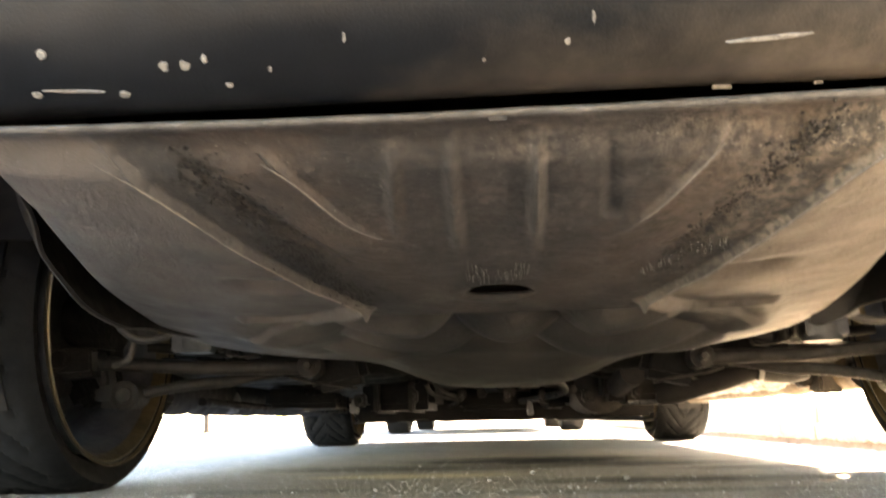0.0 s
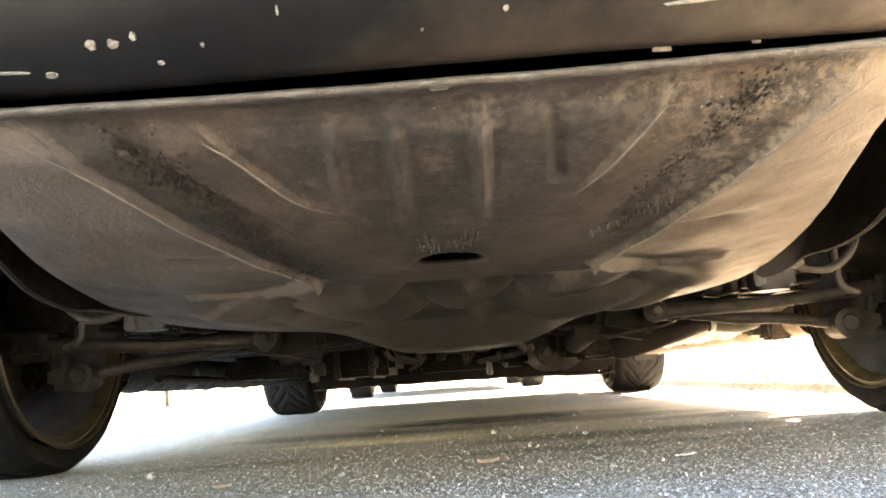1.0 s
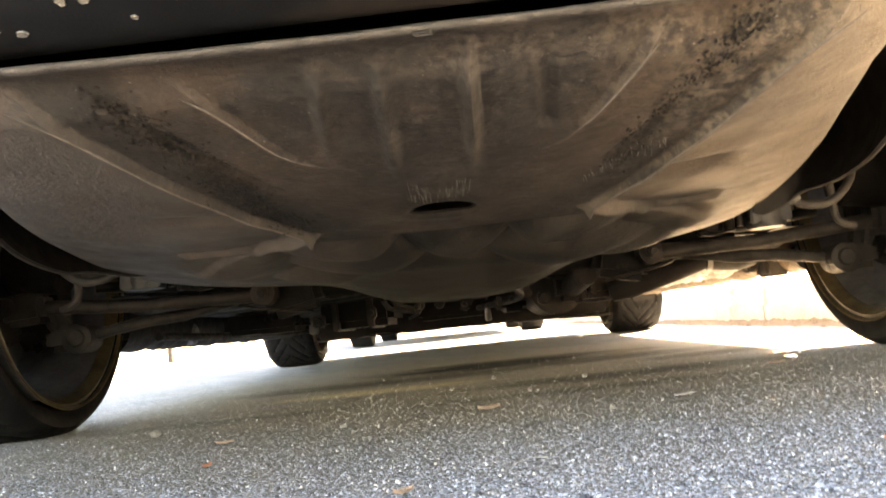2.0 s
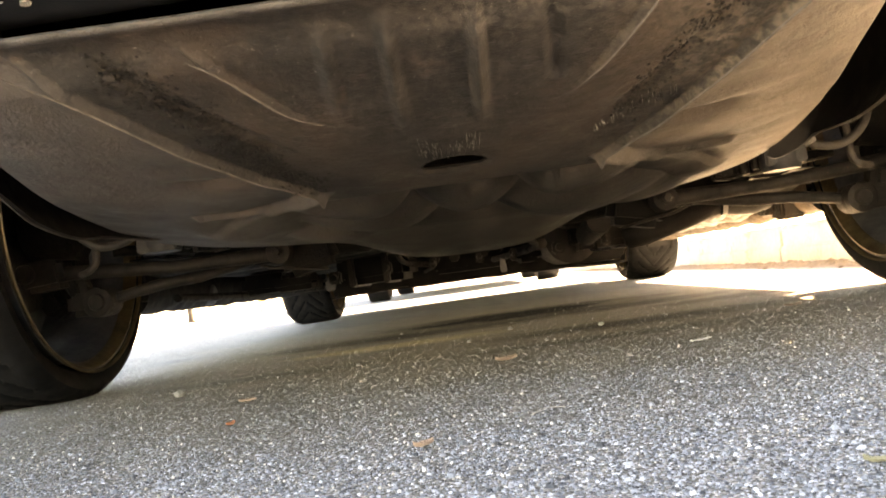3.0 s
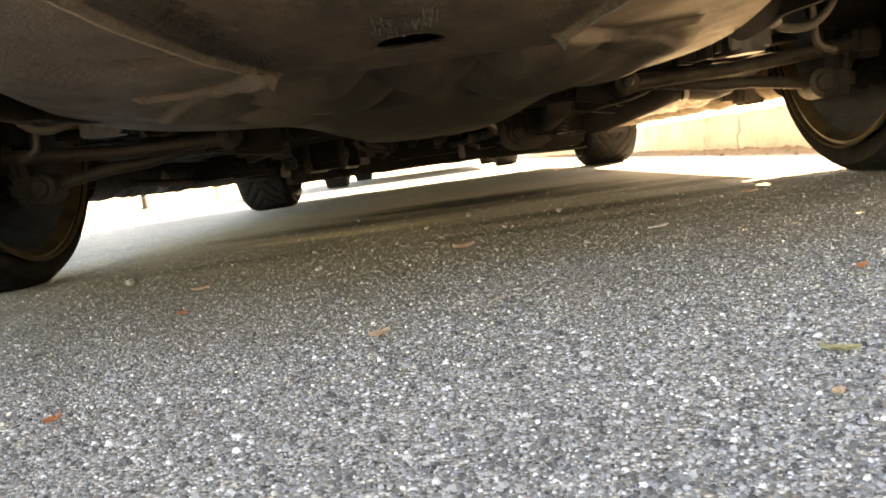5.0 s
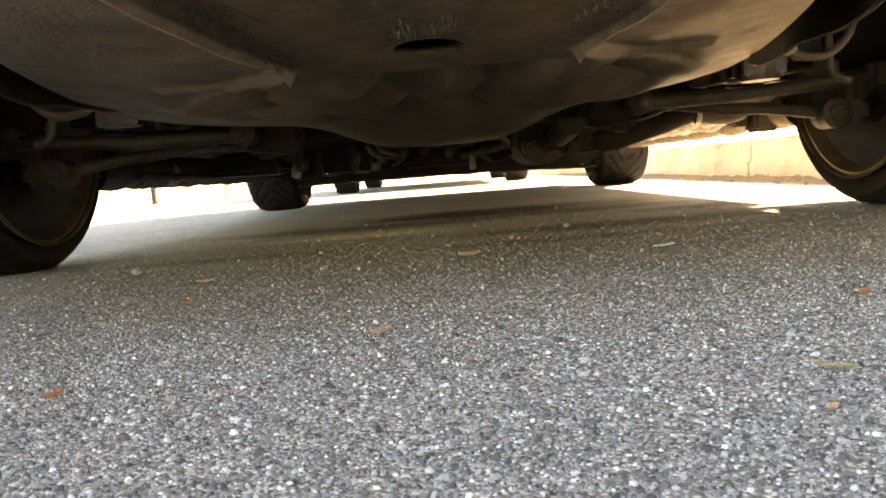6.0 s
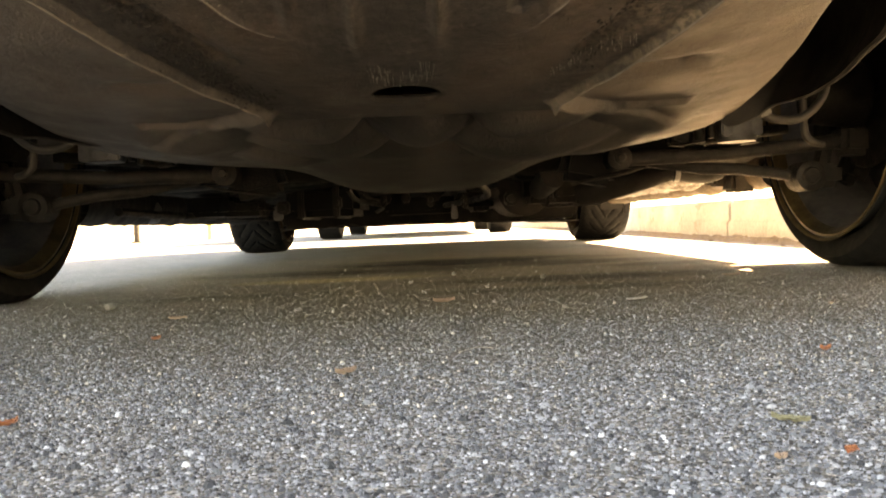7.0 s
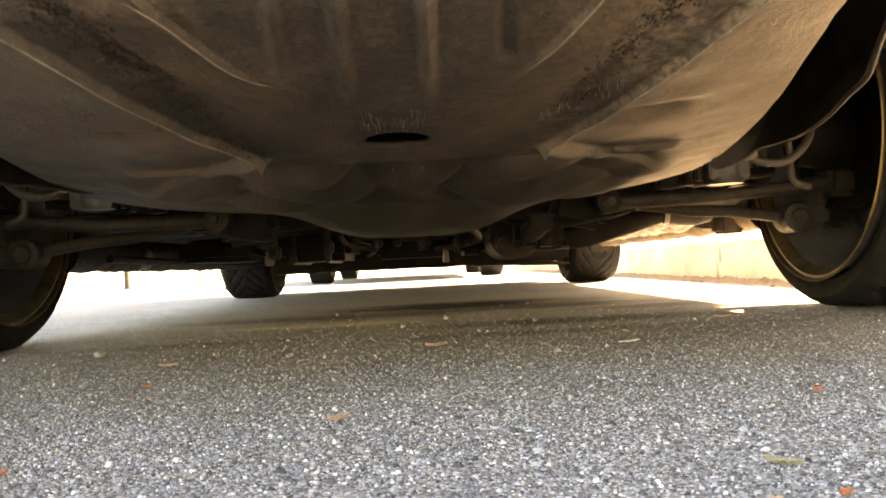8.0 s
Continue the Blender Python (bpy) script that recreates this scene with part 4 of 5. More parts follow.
def lateral_links(s):
    pivot = Vector((s * 0.331, 1.447, 0.199))
    bm = bmesh.new()
    add_tube(bm, [pivot, (s * 0.42, 1.44, 0.1985), (s * 0.507, 1.43, 0.1985), (s * 0.60, 1.42, 0.205), (s * 0.70, 1.41, 0.212)], [0.0150, 0.0130, 0.0122, 0.0125, 0.0132], 20, 0.95)
    arm = part("lateral_link", bm, STEEL, car, "dusty round steel suspension link")
    bm = bmesh.new()
    add_lathe(bm, [(-0.030, 0.014), (-0.026, 0.0205), (0.026, 0.0205), (0.03, 0.014)], pivot, 28, "y")
    part("bush", bm, STEEL, arm, "round rubber bush in its eye")
    bm = bmesh.new()
    add_lathe(bm, [(-0.042, 0.0065), (-0.040, 0.0082), (-0.034, 0.0082)], pivot, 6, "y")
    add_lathe(bm, [(-0.035, 0.010), (-0.034, 0.0115), (-0.030, 0.0115)], pivot, 28, "y")
    part("bolt", bm, STEEL, arm, "bolt head and washer")
    bm = bmesh.new()
    add_tube(bm, [(s * 0.40, 1.52, 0.196), (s * 0.455, 1.505, 0.186), (s * 0.49, 1.49, 0.179), (s * 0.55, 1.47, 0.1745), (s * 0.60, 1.46, 0.166), (s * 0.640, 1.45, 0.157)], [0.009, 0.0095, 0.0105, 0.0105, 0.0100, 0.0095], 16)
    part("trailing_link", bm, STEEL, car, "thin curved suspension link")
    bm = bmesh.new()
    add_tube(bm, [(s * 0.34, 1.60, 0.235), (s * 0.52, 1.57, 0.236), (s * 0.66, 1.53, 0.248)], 0.010, 14)
    part("anti_roll_bar", bm, GRIME, car)
    # subframe ear that carries the inner bush, with its rolled flange
    bm = bmesh.new()
    add_box(bm, (s * 0.400, 1.575, 0.226), (0.24, 0.04, 0.075), 0.012)
    add_box(bm, (s * 0.292, 1.50, 0.198), (0.10, 0.07, 0.075), 0.014, (0, s * 12, 0))
    ear = part("subframe_ear", bm, GRIME, car, "dark pressed subframe ear round the bush")
    bm = bmesh.new()
    add_tube(bm, curve_pts([(s * 0.372, 1.455, 0.182), (s * 0.345, 1.452, 0.174), (s * 0.305, 1.455, 0.168), (s * 0.255, 1.465, 0.160)], 8), [0.0045] * 25, 10, 0.6)
    part("flange", bm, STEEL, ear, "thin rolled lower flange")
    # strut with its pale spring seat
    bm = bmesh.new()
    add_lathe(bm, [(-0.03, 0.032), (-0.02, 0.036), (0.03, 0.036), (0.22, 0.030)], (s * 0.556, 1.50, 0.258 - 0.004 * s), 28, "z")
    add_box(bm, (s * 0.556, 1.478, 0.250), (0.072, 0.02, 0.036), 0.003)
    part("strut", bm, PALE_STEEL, car, "pale grey lower end of the strut")
    bm = bmesh.new()
    add_box(bm, (s * 0.452, 1.50, 0.240), (0.034, 0.03, 0.040), 0.004, (0, s * 6, 0))
    add_lathe(bm, [(-0.016, 0.008), (-0.014, 0.0105), (0.016, 0.0105), (0.020, 0.007)], (s * 0.482, 1.475, 0.238), 16, "z")
    add_lathe(bm, [(-0.012, 0.006), (0.012, 0.006)], (s * 0.502, 1.475, 0.242), 12, "z")
    add_tube(bm, curve_pts([(s * 0.436, 1.47, 0.228), (s * 0.455, 1.465, 0.221), (s * 0.478, 1.465, 0.224)], 6), 0.0028, 8)
    part("link_bracket", bm, ENGINE, car, "greasy bracket with bolts and a short pipe")
    # brake hose and its bracket
    bm = bmesh.new()
    add_tube(bm, curve_pts([(s * 0.475, 1.20, 0.245), (s * 0.50, 1.20, 0.231), (s * 0.535, 1.20, 0.229), (s * 0.562, 1.20, 0.246), (s * 0.585, 1.22, 0.275), (s * 0.60, 1.25, 0.32)]), 0.0062, 12)
    part("brake_hose", bm, HOSE, car, "grey looping brake hose")
    bm = bmesh.new()
    add_tube(bm, curve_pts([(s * 0.586, 1.30, 0.30), (s * 0.588, 1.30, 0.245), (s * 0.590, 1.30, 0.215), (s * 0.602, 1.30, 0.203), (s * 0.625, 1.32, 0.200)]), 0.0055, 12)
    part("brake_hose", bm, HOSE, car, "grey looping brake hose")


for s in (-1, 1):
    hub_carrier(s)
    lateral_links(s)
    # inner shells and unseen outer edges, added to stop sun leaking past the tyres
    for axle, a0, a1 in ((AXLE_R, 35, 166), (AXLE_F, -5, 150)):
        bm = bmesh.new()
        add_grid(bm, 30, 4, lambda u, v: Vector((s * (0.58 + 0.22 * v), axle + 0.310 * math.cos(radians(a0 + (a1 - a0) * u)), TYRE_R + 0.310 * math.sin(radians(a0 + (a1 - a0) * u)))))
        thicken(bm, 0.004)
        part("inner_arch", bm, BLACK, car, "black inner wheel arch")
        bm = bmesh.new()
        add_grid(bm, 28, 3, lambda u, v: Vector((s * (0.70 + 0.115 * v), axle + 0.2925 * math.cos(radians(105 + 108 * u)), TYRE_R + 0.2925 * math.sin(radians(105 + 108 * u)))))
        thicken(bm, 0.004)
        add_grid(bm, 36, 1, lambda u, v: Vector((s * (0.797 - 0.004 * v), axle + (0.2915 + 0.026 * v) * math.cos(radians(95 + 120 * u)), TYRE_R + (0.2915 + 0.026 * v) * math.sin(radians(95 + 120 * u)))))
        part("arch_edge", bm, BLACK, car, "black outer edge of the wheel arch, added to block sun")
    # inner wheel-arch liner: black sheet whose jagged lower edge is curled and paler, ending in a loose flap
    if s > 0:
        edge = [(0.408, 0.66, 0.318), (0.421, 0.735, 0.275), (0.437, 0.785, 0.261), (0.441, 0.83, 0.252), (0.451, 0.89, 0.242), (0.457, 0.94, 0.237), (0.459, 0.99, 0.2335), (0.457, 1.03, 0.2335), (0.444, 1.06, 0.2315), (0.426, 1.07, 0.220), (0.395, 1.07, 0.2095), (0.382, 1.07, 0.214)]
        widths = [0.009, 0.0085, 0.0105, 0.0085, 0.006, 0.0036, 0.0028, 0.0024, 0.0024, 0.0026, 0.003, 0.002]
    else:
        edge = [(-0.425, 0.66, 0.322), (-0.434, 0.72, 0.296), (-0.444, 0.76, 0.269), (-0.440, 0.80, 0.245), (-0.445, 0.86, 0.228), (-0.444, 0.94, 0.2175), (-0.437, 1.00, 0.2205), (-0.425, 1.03, 0.2185), (-0.400, 1.05, 0.2145), (-0.372, 1.06, 0.2150)]
        widths = [0.003, 0.004, 0.0055, 0.007, 0.009, 0.010, 0.007, 0.004, 0.003, 0.002]
    lip = curve_pts(edge, 8)
    nlip = len(lip) - 1
    bm = bmesh.new()

    def liner_place(u, v):
        p = lip[round(u * nlip)]
        wave = 0.004 * noise.noise((p.y * 14, v * 3, s)) * v
        return Vector((p.x + s * (0.030 * math.sin(math.pi * min(1.0, 1.6 * v)) - 0.012 * v) + wave, p.y, p.z + v * (0.47 - p.z)))

    add_grid(bm, nlip, 16, liner_place)
    thicken(bm, 0.003)
    liner = part("arch_liner", bm, BLACK, car, "black plastic wheel-arch liner with a loose end")
    bm = bmesh.new()
    add_grid(bm, nlip, 5, lambda u, v: lip[round(u * nlip)] + Vector((s * (0.001 + 0.9 * v * float(np.interp(u, np.linspace(0, 1, len(widths)), widths))), 0.002 * math.sin(math.pi * v), (1.3 * v * v - 0.25 * math.sin(math.pi * v)) * float(np.interp(u, np.linspace(0, 1, len(widths)), widths)))))
    thicken(bm, 0.0018)
    part("lip", bm, HOSE, liner, "paler turned-out lower edge")
    bm = bmesh.new()
    add_box(bm, (s * 0.449, 1.102, 0.2300), (0.018, 0.006, 0.013), 0.0015, (0, s * -22, 0))
    add_lathe(bm, [(-0.004, 0.0035), (0.0, 0.0035)], (s * 0.449, 1.098, 0.231), 6, "y")
    part("liner_clip", bm, CHIP, car, "small pale bent bracket")

# ---- things in the middle, dim between the axles ----
bm = bmesh.new()
add_tube(bm, [(-0.33, 1.50, 0.222), (-0.16, 1.54, 0.215), (0.16, 1.54, 0.215), (0.33, 1.50, 0.222)], 0.032, 18)
for s in (-1, 1):
    add_box(bm, (s * 0.331, 1.48, 0.232), (0.05, 0.08, 0.06), 0.01)
    add_box(bm, (s * 0.27, 1.56, 0.215), (0.14, 0.06, 0.05), 0.012, (0, 0, -s * 25))
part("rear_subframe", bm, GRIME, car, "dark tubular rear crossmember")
bm = bmesh.new()
add_lathe(bm, [(-0.14, 0.03), (-0.12, 0.07), (-0.04, 0.095), (0.06, 0.09), (0.12, 0.05), (0.16, 0.035)], (0.0, 1.86, 0.292), 28, "y")
part("differential", bm, ENGINE, car, "greasy cast differential housing")
bm = bmesh.new()
add_tube(bm, [(0, 1.98, 0.225), (0, 3.0, 0.235)], 0.032, 18)
part("propeller_shaft", bm, GRIME, car)
bm = bmesh.new()
add_lathe(bm, [(-0.45, 0.05), (-0.3, 0.075), (-0.05, 0.10), (0.05, 0.125), (0.08, 0.13)], (0.02, 3.30, 0.235), 28, "y")
part("gearbox", bm, ENGINE, car, "greasy cast gearbox")
bm = bmesh.new()
add_box(bm, (0.02, 3.72, 0.20), (0.34, 0.50, 0.17), 0.03)
add_box(bm, (0.02, 3.66, 0.115), (0.24, 0.30, 0.04), 0.012)
for k in range(6):
    add_lathe(bm, [(-0.012, 0.009), (0.0, 0.009)], (-0.11 + 0.052 * k, 3.505, 0.106), 6, "y")
part("sump", bm, ENGINE, car, "finned oily engine sump")
bm = bmesh.new()
add_tube(bm, [(0.26, 1.70, 0.19), (0.28, 2.1, 0.175), (0.24, 2.6, 0.17), (0.16, 3.2, 0.165)], 0.027, 18)
add_lathe(bm, [(-0.20, 0.03), (-0.18, 0.07), (0.18, 0.07), (0.20, 0.03)], (0.25, 2.35, 0.18), 26, "y")
part("exhaust", bm, STEEL, car, "dusty exhaust pipe and silencer")
bm = bmesh.new()
add_tube(bm, [(0.53, 1.80, 0.192), (0.46, 1.82, 0.182), (0.37, 1.85, 0.162), (0.33, 1.86, 0.150)], [0.018, 0.030, 0.034, 0.026], 18)
hose = part("filler_hose", bm, BLACK, car, "fat black rubber hose")
bm = bmesh.new()
add_tube(bm, curve_pts([(0.528, 1.80, 0.192), (0.56, 1.81, 0.186), (0.60, 1.82, 0.183), (0.635, 1.83, 0.190)], 6), 0.0195, 16)
part("elbow", bm, BLACK, hose, "black rubber elbow")
bm = bmesh.new()
add_lathe(bm, [(-0.005, 0.0205), (-0.005, 0.0225), (0.005, 0.0225), (0.005, 0.0205)], (0.533, 1.80, 0.191), 24, "x", True)
part("clamp", bm, PALE_STEEL, hose, "steel hose clamp")
bm = bmesh.new()
add_box(bm, (0.695, 1.875, 0.163), (0.055, 0.07, 0.040), 0.007)
add_box(bm, (0.655, 1.90, 0.172), (0.03, 0.05, 0.03), 0.006)
part("jacking_point", bm, STEEL, car, "boxed steel jacking point behind the sill")
bm = bmesh.new()
add_lathe(bm, [(-0.022, 0.026), (-0.016, 0.030), (0.012, 0.028), (0.020, 0.018)], (-0.705, 2.18, 0.158), 24, "x")
part("grommet", bm, PALE_STEEL, car, "pale rounded plug beside the sill")
bm = bmesh.new()
add_box(bm, (-0.27, 2.36, 0.172), (0.19, 0.34, 0.085), 0.018)
tank = part("fuel_tank", bm, GRIME, car, "dark dirty fuel tank with two straps")
for dx in (-0.055, 0.035):
    bm = bmesh.new()
    add_box(bm, (-0.27 + dx, 2.35, 0.170), (0.016, 0.35, 0.092), 0.004)
    part("strap", bm, ENGINE, tank, "steel strap")
bm = bmesh.new()
add_box(bm, (0.325, 2.20, 0.182), (0.17, 0.26, 0.085), 0.016)
shield = part("exhaust_shield", bm, ENGINE, car, "dirty folded shield over the silencer")
for dx in (-0.03, 0.045):
    bm = bmesh.new()
    add_box(bm, (0.325 + dx, 2.195, 0.180), (0.006, 0.265, 0.092), 0.002)
    part("rib", bm, GRIME, shield)
for (cx, cy, cz), size in (((-0.42, 2.00, 0.15), (0.10, 0.16, 0.03)), ((0.42, 2.45, 0.155), (0.14, 0.30, 0.04)), ((-0.02, 2.62, 0.155), (0.22, 0.2, 0.05)), ((0.15, 2.5, 0.15), (0.07, 0.25, 0.04)), ((-0.55, 2.4, 0.165), (0.12, 0.5, 0.05))):
    bm = bmesh.new()
    add_box(bm, (cx, cy, cz), size, 0.012)
    part("floor_brace", bm, GRIME, car, "dirty brace under the floor")
bm = bmesh.new()
add_lathe(bm, [(-0.010, 0.004), (-0.006, 0.009), (0.008, 0.008), (0.030, 0.006)], (0.072, 2.30, 0.120), 12, "z")
part("hanging_bolt", bm, PALE_STEEL, car, "bright end of a hanging bolt")
for pts, rad in (([(-0.16, 1.75, 0.180), (-0.17, 2.1, 0.165), (-0.14, 2.7, 0.16), (-0.2, 3.2, 0.15)], 0.006), ([(-0.145, 1.75, 0.186), (-0.15, 2.1, 0.172), (-0.12, 2.7, 0.165), (-0.16, 3.2, 0.155)], 0.005), ([(-0.62, 1.72, 0.150), (-0.60, 2.2, 0.142), (-0.57, 3.1, 0.14)], 0.009), ([(0.10, 1.70, 0.185), (0.14, 2.0, 0.160), (0.05, 2.4, 0.150)], 0.008)):
    bm = bmesh.new()
    add_tube(bm, curve_pts(pts, 8), rad, 10)
    part("pipe", bm, GRIME, car, "thin dirty pipe under the floor")
for x, y, z in ((-0.108, 2.28, 0.171), (0.024, 2.28, 0.172), (-0.05, 2.05, 0.165), (0.16, 2.0, 0.166)):
    bm = bmesh.new()
    add_lathe(bm, [(-0.016, 0.006), (-0.013, 0.0125), (0.0, 0.013)], (x, y, z), 6, "y")
    part("bolt", bm, STEEL, car, "greasy bolt head")
bm = bmesh.new()
add_box(bm, (-0.372, 2.12, 0.141), (0.022, 0.02, 0.036), 0.003)
part("bracket", bm, PALE_STEEL, car, "small pale bracket")
for x, y, z, w in ((-0.34, 2.02, 0.152, 0.028), (-0.215, 2.05, 0.160, 0.02), (-0.10, 1.98, 0.158, 0.014), (0.01, 1.98, 0.156, 0.02), (0.09, 2.0, 0.15, 0.016), (0.20, 2.02, 0.152, 0.03), (0.31, 2.0, 0.158, 0.022)):
    bm = bmesh.new()
    add_box(bm, (x, y, z), (w, 0.03, 0.030), 0.004)
    add_lathe(bm, [(-0.03, w * 0.3), (-0.01, w * 0.35)], (x, y, z), 10, "y")
    part("bracket", bm, ENGINE, car, "small greasy bracket")


def heat_place(u, v):
    x, y = 0.57 + 0.11 * u, 1.95 + 1.35 * v
    return Vector((x, y, 0.166 + 0.012 * noise.noise((x * 18, y * 9, 1)) + 0.010 * noise.noise((x * 40, y * 22, 5)) + 0.03 * (1 - u) ** 2))


bm = bmesh.new()
add_grid(bm, 22, 110, heat_place)
thicken(bm, 0.002)
part("heat_shield", bm, FOIL, car, "crumpled tan heat shield lit from the side")


# front undertray and control arms
def tray_place(u, v):
    x, y = (2 * u - 1) * 0.56, 3.16 + 1.2 * v
    return Vector((x, y, 0.097 + 0.020 * v + 0.006 * noise.noise((x * 8, y * 5, 2)) + 0.004 * noise.noise((x * 25, y * 15, 2)) + 0.012 * (x / 0.56) * (-1 if x > 0 else -0.4) * (1 if x > 0.2 else 0)))


bm = bmesh.new()
add_grid(bm, 60, 40, tray_place)
thicken(bm, 0.006)
part("undertray", bm, BLACK, car, "torn black engine undertray")
bm = bmesh.new()
add_box(bm, (0, 3.20, 0.155), (1.10, 0.06, 0.11), 0.012)
add_box(bm, (0.0, 3.28, 0.112), (0.70, 0.10, 0.03), 0.010)
part("front_crossmember", bm, GRIME, car, "oily front crossmember")
for s in (-1, 1):
    bm = bmesh.new()
    add_tube(bm, [(s * 0.36, 3.55, 0.150), (s * 0.50, 3.62, 0.142), (s * 0.63, 3.70, 0.135)], [0.026, 0.022, 0.018], 14)
    add_tube(bm, [(s * 0.36, 3.30, 0.165), (s * 0.50, 3.52, 0.150), (s * 0.62, 3.69, 0.135)], [0.02, 0.02, 0.016], 14)
    part("control_arm", bm, STEEL, car, "front lower control arm")
    bm = bmesh.new()
    add_box(bm, (s * 0.50, 3.45, 0.155), (0.20, 0.05, 0.10), 0.02)
    part("crossmember_end", bm, GRIME, car)

# ---- leaves and litter on the asphalt ----
def leaf_mesh(length, width, curl, seed):
    rng = random.Random(seed)
    bm = bmesh.new()
    n = 10
    rows = []
    for k in range(n + 1):
        u = k / n
        half = width / 2 * max(0.04, math.sin(math.pi * u) ** 0.7) * rng.uniform(0.75, 1.2)
        z = 0.0008 + 0.5 * curl * (4 * (u - 0.5) ** 2) + rng.uniform(0, 0.0008)
        rows.append([bm.verts.new(((u - 0.5) * length, w * half, z + curl * 0.7 * abs(w) + rng.uniform(0, 0.0007))) for w in (-1, -0.5, 0, 0.5, 1)])
    for a, b in zip(rows, rows[1:]):
        for i in range(4):
            bm.faces.new((a[i], a[i + 1], b[i + 1], b[i]))
    thicken(bm, 0.0006)
    return bm


LITTER = [
    ("dry_leaf", 0.024, 1.085, 0.030, 0.014, 0.005, 20, DRY_LEAF, "small curled dry brown leaf"),
    ("paper_scrap", 0.256, 1.018, 0.034, 0.010, 0.002, 30, PAPER, "bleached white scrap on the asphalt"),
    ("dry_leaf", -0.050, 0.589, 0.017, 0.009, 0.004, 35, DRY_LEAF, "small curled dry brown leaf"),
    ("dry_leaf", -0.293, 1.008, 0.022, 0.009, 0.003, 5, DRY_LEAF, "small dry tan leaf on the asphalt"),
    ("orange_leaf", -0.258, 0.823, 0.012, 0.009, 0.003, 60, RED_LEAF, "shrivelled orange-red leaf on the asphalt"),
    ("orange_leaf", 0.292, 0.605, 0.009, 0.007, 0.003, 10, RED_LEAF, "shrivelled orange-red leaf on the asphalt"),
    ("orange_leaf", -0.224, 0.471, 0.013, 0.007, 0.003, 70, RED_LEAF, "shrivelled orange-red leaf on the asphalt"),
    ("orange_leaf", 0.185, 0.352, 0.008, 0.006, 0.002, 40, RED_LEAF, "shrivelled orange-red leaf on the asphalt"),
    ("green_sprig", 0.183, 0.407, 0.018, 0.006, 0.003, -30, GREEN_LEAF, "pale green sprig on the asphalt"),
    ("dry_leaf", 0.154, 0.348, 0.006, 0.005, 0.002, 10, DRY_LEAF, "yellowish leaf crumb on the asphalt"),
    ("dry_leaf", 0.480, 1.330, 0.030, 0.012, 0.003, 12, DRY_LEAF, "flat tan leaf on the asphalt"),
]
for k, (name, x, y, a, b, curl, turn, material, label) in enumerate(LITTER):
    ob = thing(name, leaf_mesh(a, b, curl, k), material, label, "leaf" if "paper" not in name else "litter", "litter on the asphalt")
    ob.matrix_basis = pose(x, y, 0, 0, 0, turn)


def pebble(x, y, r, seed):
    bm = bmesh.new()
    bmesh.ops.create_icosphere(bm, subdivisions=2, radius=r)
    for v in bm.verts:
        k = 1 + 0.35 * noise.noise(v.co / r * 1.1 + Vector((seed, 0, 0)))
        v.co = Vector((v.co.x * k, v.co.y * k * 0.8, v.co.z * k * 0.65))
    low = min(v.co.z for v in bm.verts)
    bmesh.ops.translate(bm, verts=bm.verts, vec=(0, 0, -low - 0.0008))
    ob = thing("pebble", bm, STONE, "small pale pebble lying on the asphalt", "pebble", "pebbles")
    ob.matrix_basis = pose(x, y, 0, 0, 0, seed * 40)


for k, (x, y, r) in enumerate([(-0.442, 1.190, 0.0085), (0.093, 1.30, 0.004), (-0.20, 1.30, 0.004), (-0.16, 1.06, 0.004), (0.161, 0.967, 0.0042), (0.20, 1.46, 0.006), (0.05, 1.64, 0.006), (-0.03, 1.47, 0.004)]):
    pebble(x, y, r, k + 1)
bm = bmesh.new()
add_tube(bm, curve_pts([(0.030, 0.655, 0.003), (0.042, 0.662, 0.005), (0.052, 0.668, 0.004), (0.058, 0.669, 0.003)], 6), 0.0005, 6)
thing("twig", bm, STONE, "thin pale dry stalk on the asphalt", "twig")


# ---- far parked car, only its wheels and underside show ----
def far_car(x, y):
    far = tagged(new("car"), "parked car standing further on, its underside in shade", "car")
    far.matrix_basis = pose(x, y, 0)
    bm = bmesh.new()
    sections = [(-0.75, 0.62, 0.30), (-0.6, 0.95, 0.24), (0.2, 1.42, 0.22), (1.7, 1.44, 0.22), (2.4, 1.0, 0.22), (3.1, 0.80, 0.26), (3.2, 0.6, 0.32)]
    rings = []
    for yy, top, low in sections:
        rings.append([bm.verts.new((sx * w, yy, zz)) for sx, w, zz in ((-1, 0.70, low), (-1, 0.80, low + 0.15), (-1, 0.78, min(0.85, top - 0.05)), (-1, 0.55, top), (1, 0.55, top), (1, 0.78, min(0.85, top - 0.05)), (1, 0.80, low + 0.15), (1, 0.70, low))])
    for a, b in zip(rings, rings[1:]):
        for k in range(8):
            bm.faces.new((a[k], a[(k + 1) % 8], b[(k + 1) % 8], b[k]))
    bm.faces.new(rings[0])
    bm.faces.new(rings[-1])
    bmesh.ops.bevel(bm, geom=list(bm.edges), offset=0.03, segments=2, affect="EDGES", clamp_overlap=True)
    part("body", bm, BODY, far)
    for sx in (-1, 1):
        for yy in (0, 2.4):
            bm = bmesh.new()
            add_lathe(bm, [(-0.07, 0.20), (-0.09, 0.27), (-0.08, 0.295), (-0.05, 0.30), (0.05, 0.30), (0.08, 0.295), (0.09, 0.27), (0.07, 0.20)], (sx * 0.675, yy, 0.30), 40)
            part("tyre", bm, RUBBER, far, "black tyre")
        bm = bmesh.new()
        add_box(bm, (sx * 0.62, -0.72, 0.70), (0.22, 0.06, 0.12), 0.02)
        part("tail_light", bm, RED, far, "red tail light")


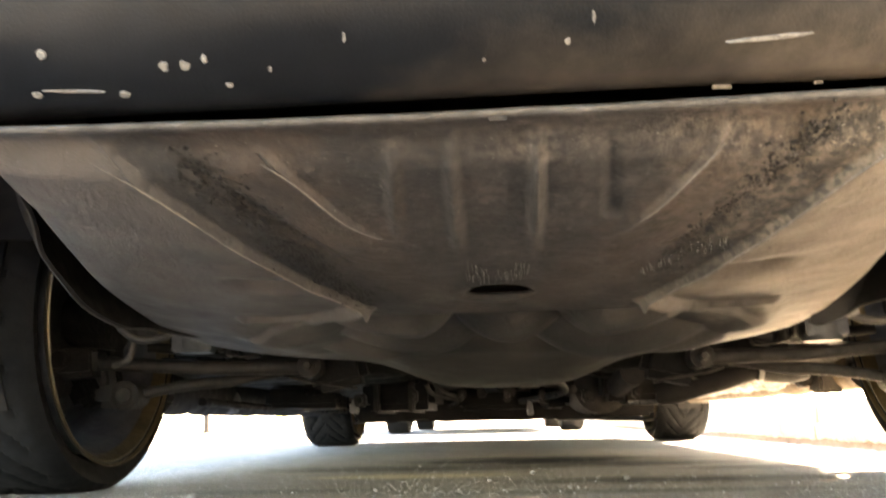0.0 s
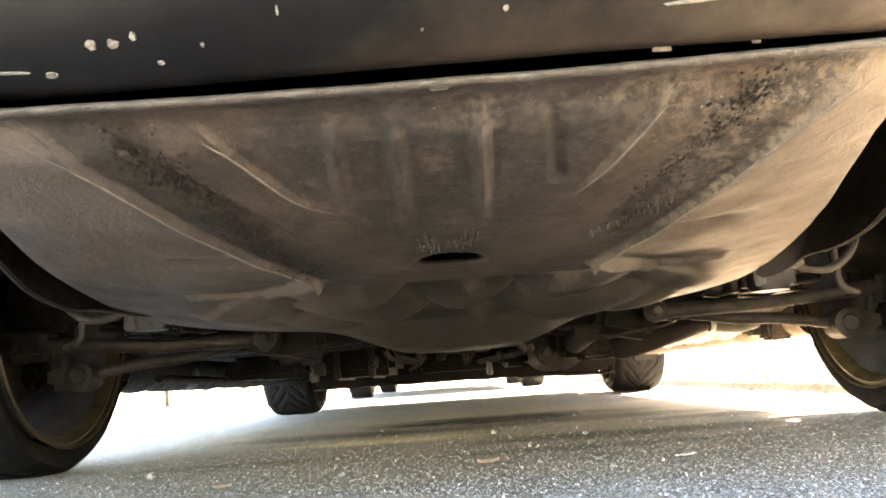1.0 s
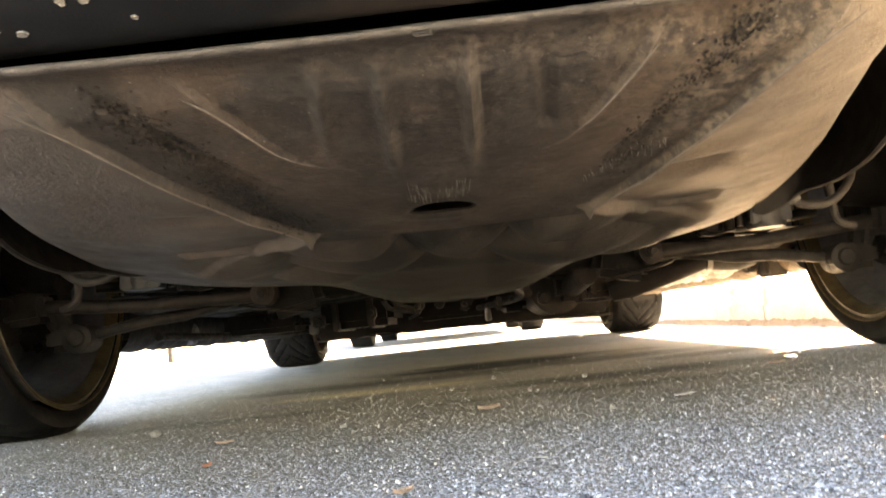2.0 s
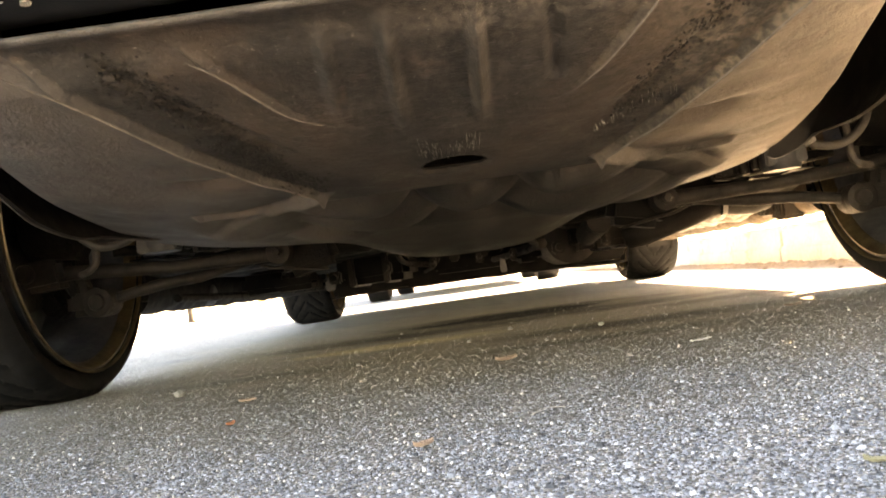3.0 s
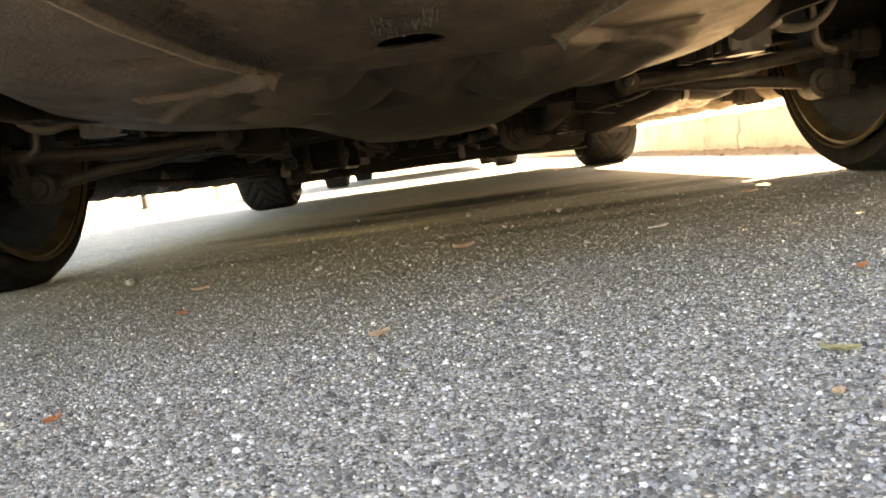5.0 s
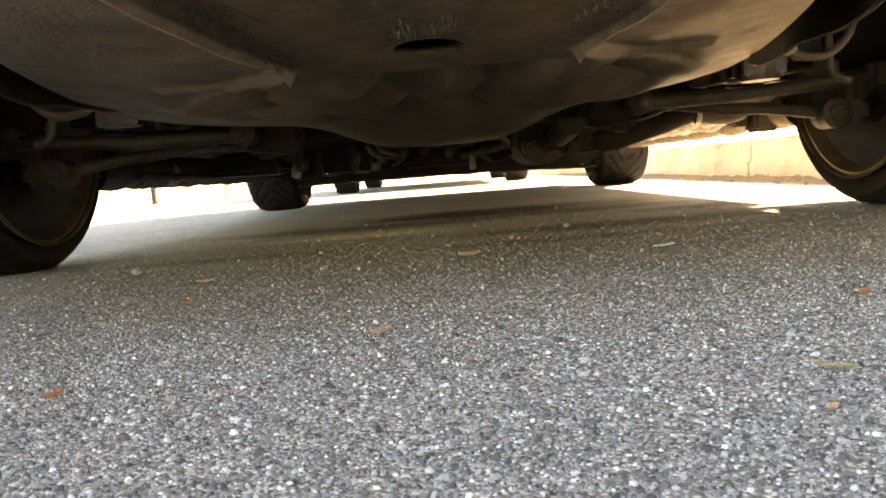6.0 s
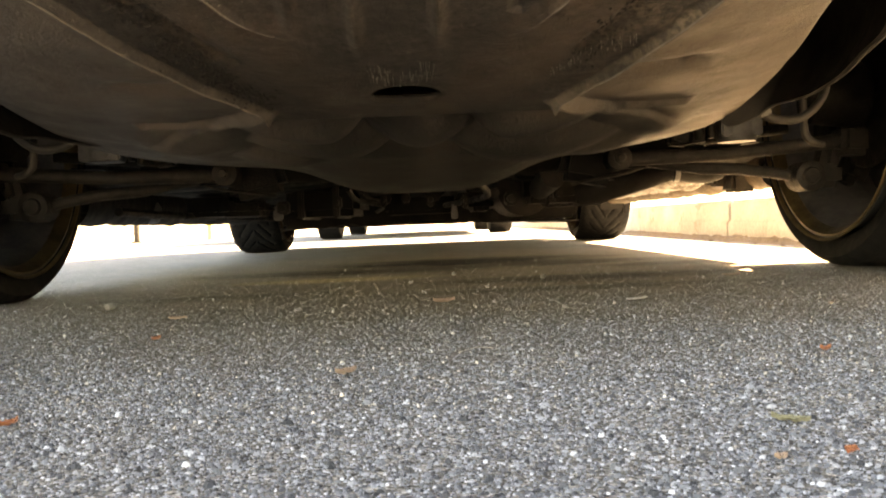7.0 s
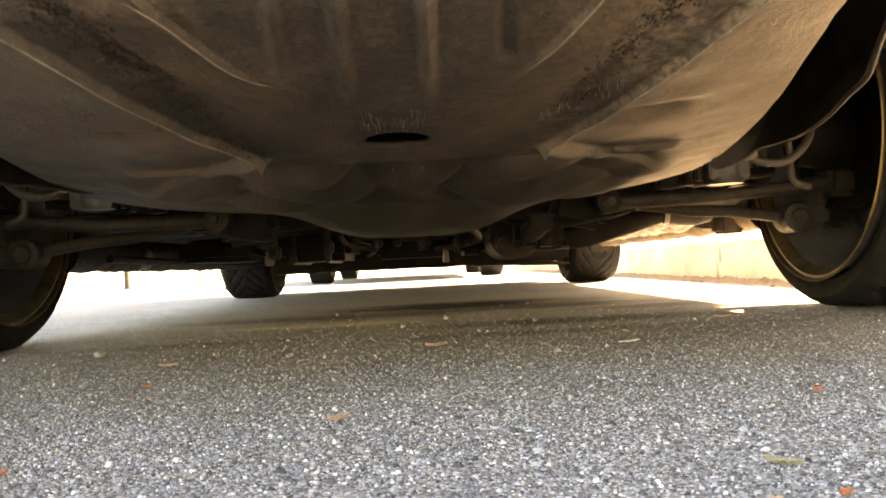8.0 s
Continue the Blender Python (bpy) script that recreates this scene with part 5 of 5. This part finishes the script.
RED = surface("red_lamp", (0.35, 0.02, 0.02), (0.45, 0.03, 0.03), 20, (0.1, 0.2))
far_car(-0.135, 6.8)
for x, y, material, label in ((-3.40, 9.75, STEEL, "thin grey metal post on the pavement"), (-2.6, 9.9, surface("yellow_paint", (0.62, 0.50, 0.16), (0.75, 0.62, 0.22)), "short yellow painted post on the pavement")):
    bm = bmesh.new()
    add_lathe(bm, [(0, 0.035), (0.9, 0.035), (0.93, 0.02)], (x, y, 0), 16, "z")
    add_lathe(bm, [(0, 0.07), (0.02, 0.07)], (x, y, 0), 16, "z")
    thing("post", bm, material, label, "post")


# ---- loose grit and proud aggregate ----
def grit(seed, n, xr, yr, size, tall, material, label):
    rng = np.random.default_rng(seed)
    verts, faces = [], []
    for _ in range(n):
        y = yr[0] + rng.exponential(yr[1])
        if y > 3.4:
            continue
        half = min(xr, 0.10 + 0.58 * y)
        x = rng.uniform(-half, half)
        r = size * (0.85 + 0.22 * min(y, 1.6)) * np.exp(rng.normal(0, 0.34))
        k = rng.integers(5, 8)
        a0 = rng.uniform(0, 6.28)
        h = r * rng.uniform(0.4, 1.0) * tall / (1 + 2.0 * (1.4 - tall) * max(y - 0.5, 0))
        base = len(verts)
        squash = rng.uniform(0.6, 1.0)
        for j in range(k):
            a = a0 + 2 * math.pi * j / k
            q = r * rng.uniform(0.75, 1.2)
            verts.append((x + q * math.cos(a), y + q * squash * math.sin(a), -0.0004))
        for j in range(k):
            a = a0 + 2 * math.pi * j / k
            q = r * rng.uniform(0.35, 0.65)
            verts.append((x + q * math.cos(a), y + q * squash * math.sin(a), h * rng.uniform(0.7, 1.1)))
        for j in range(k):
            faces.append((base + j, base + (j + 1) % k, base + k + (j + 1) % k, base + k + j))
        faces.append(tuple(base + k + j for j in range(k)))
    me = bpy.data.meshes.new("grit")
    me.from_pydata(verts, [], faces)
    me.materials.append(material)
    return tagged(new("grit", me), label, "gravel", "", "stuff")


grit(1, 90000, 1.5, (0.22, 0.45), 0.00108, 0.9, GRIT, "fine pale and dark grit set in the asphalt")
grit(2, 6000, 1.4, (0.45, 0.75), 0.0007, 1.4, PALE_GRIT, "loose cream-coloured sand grains on the asphalt")
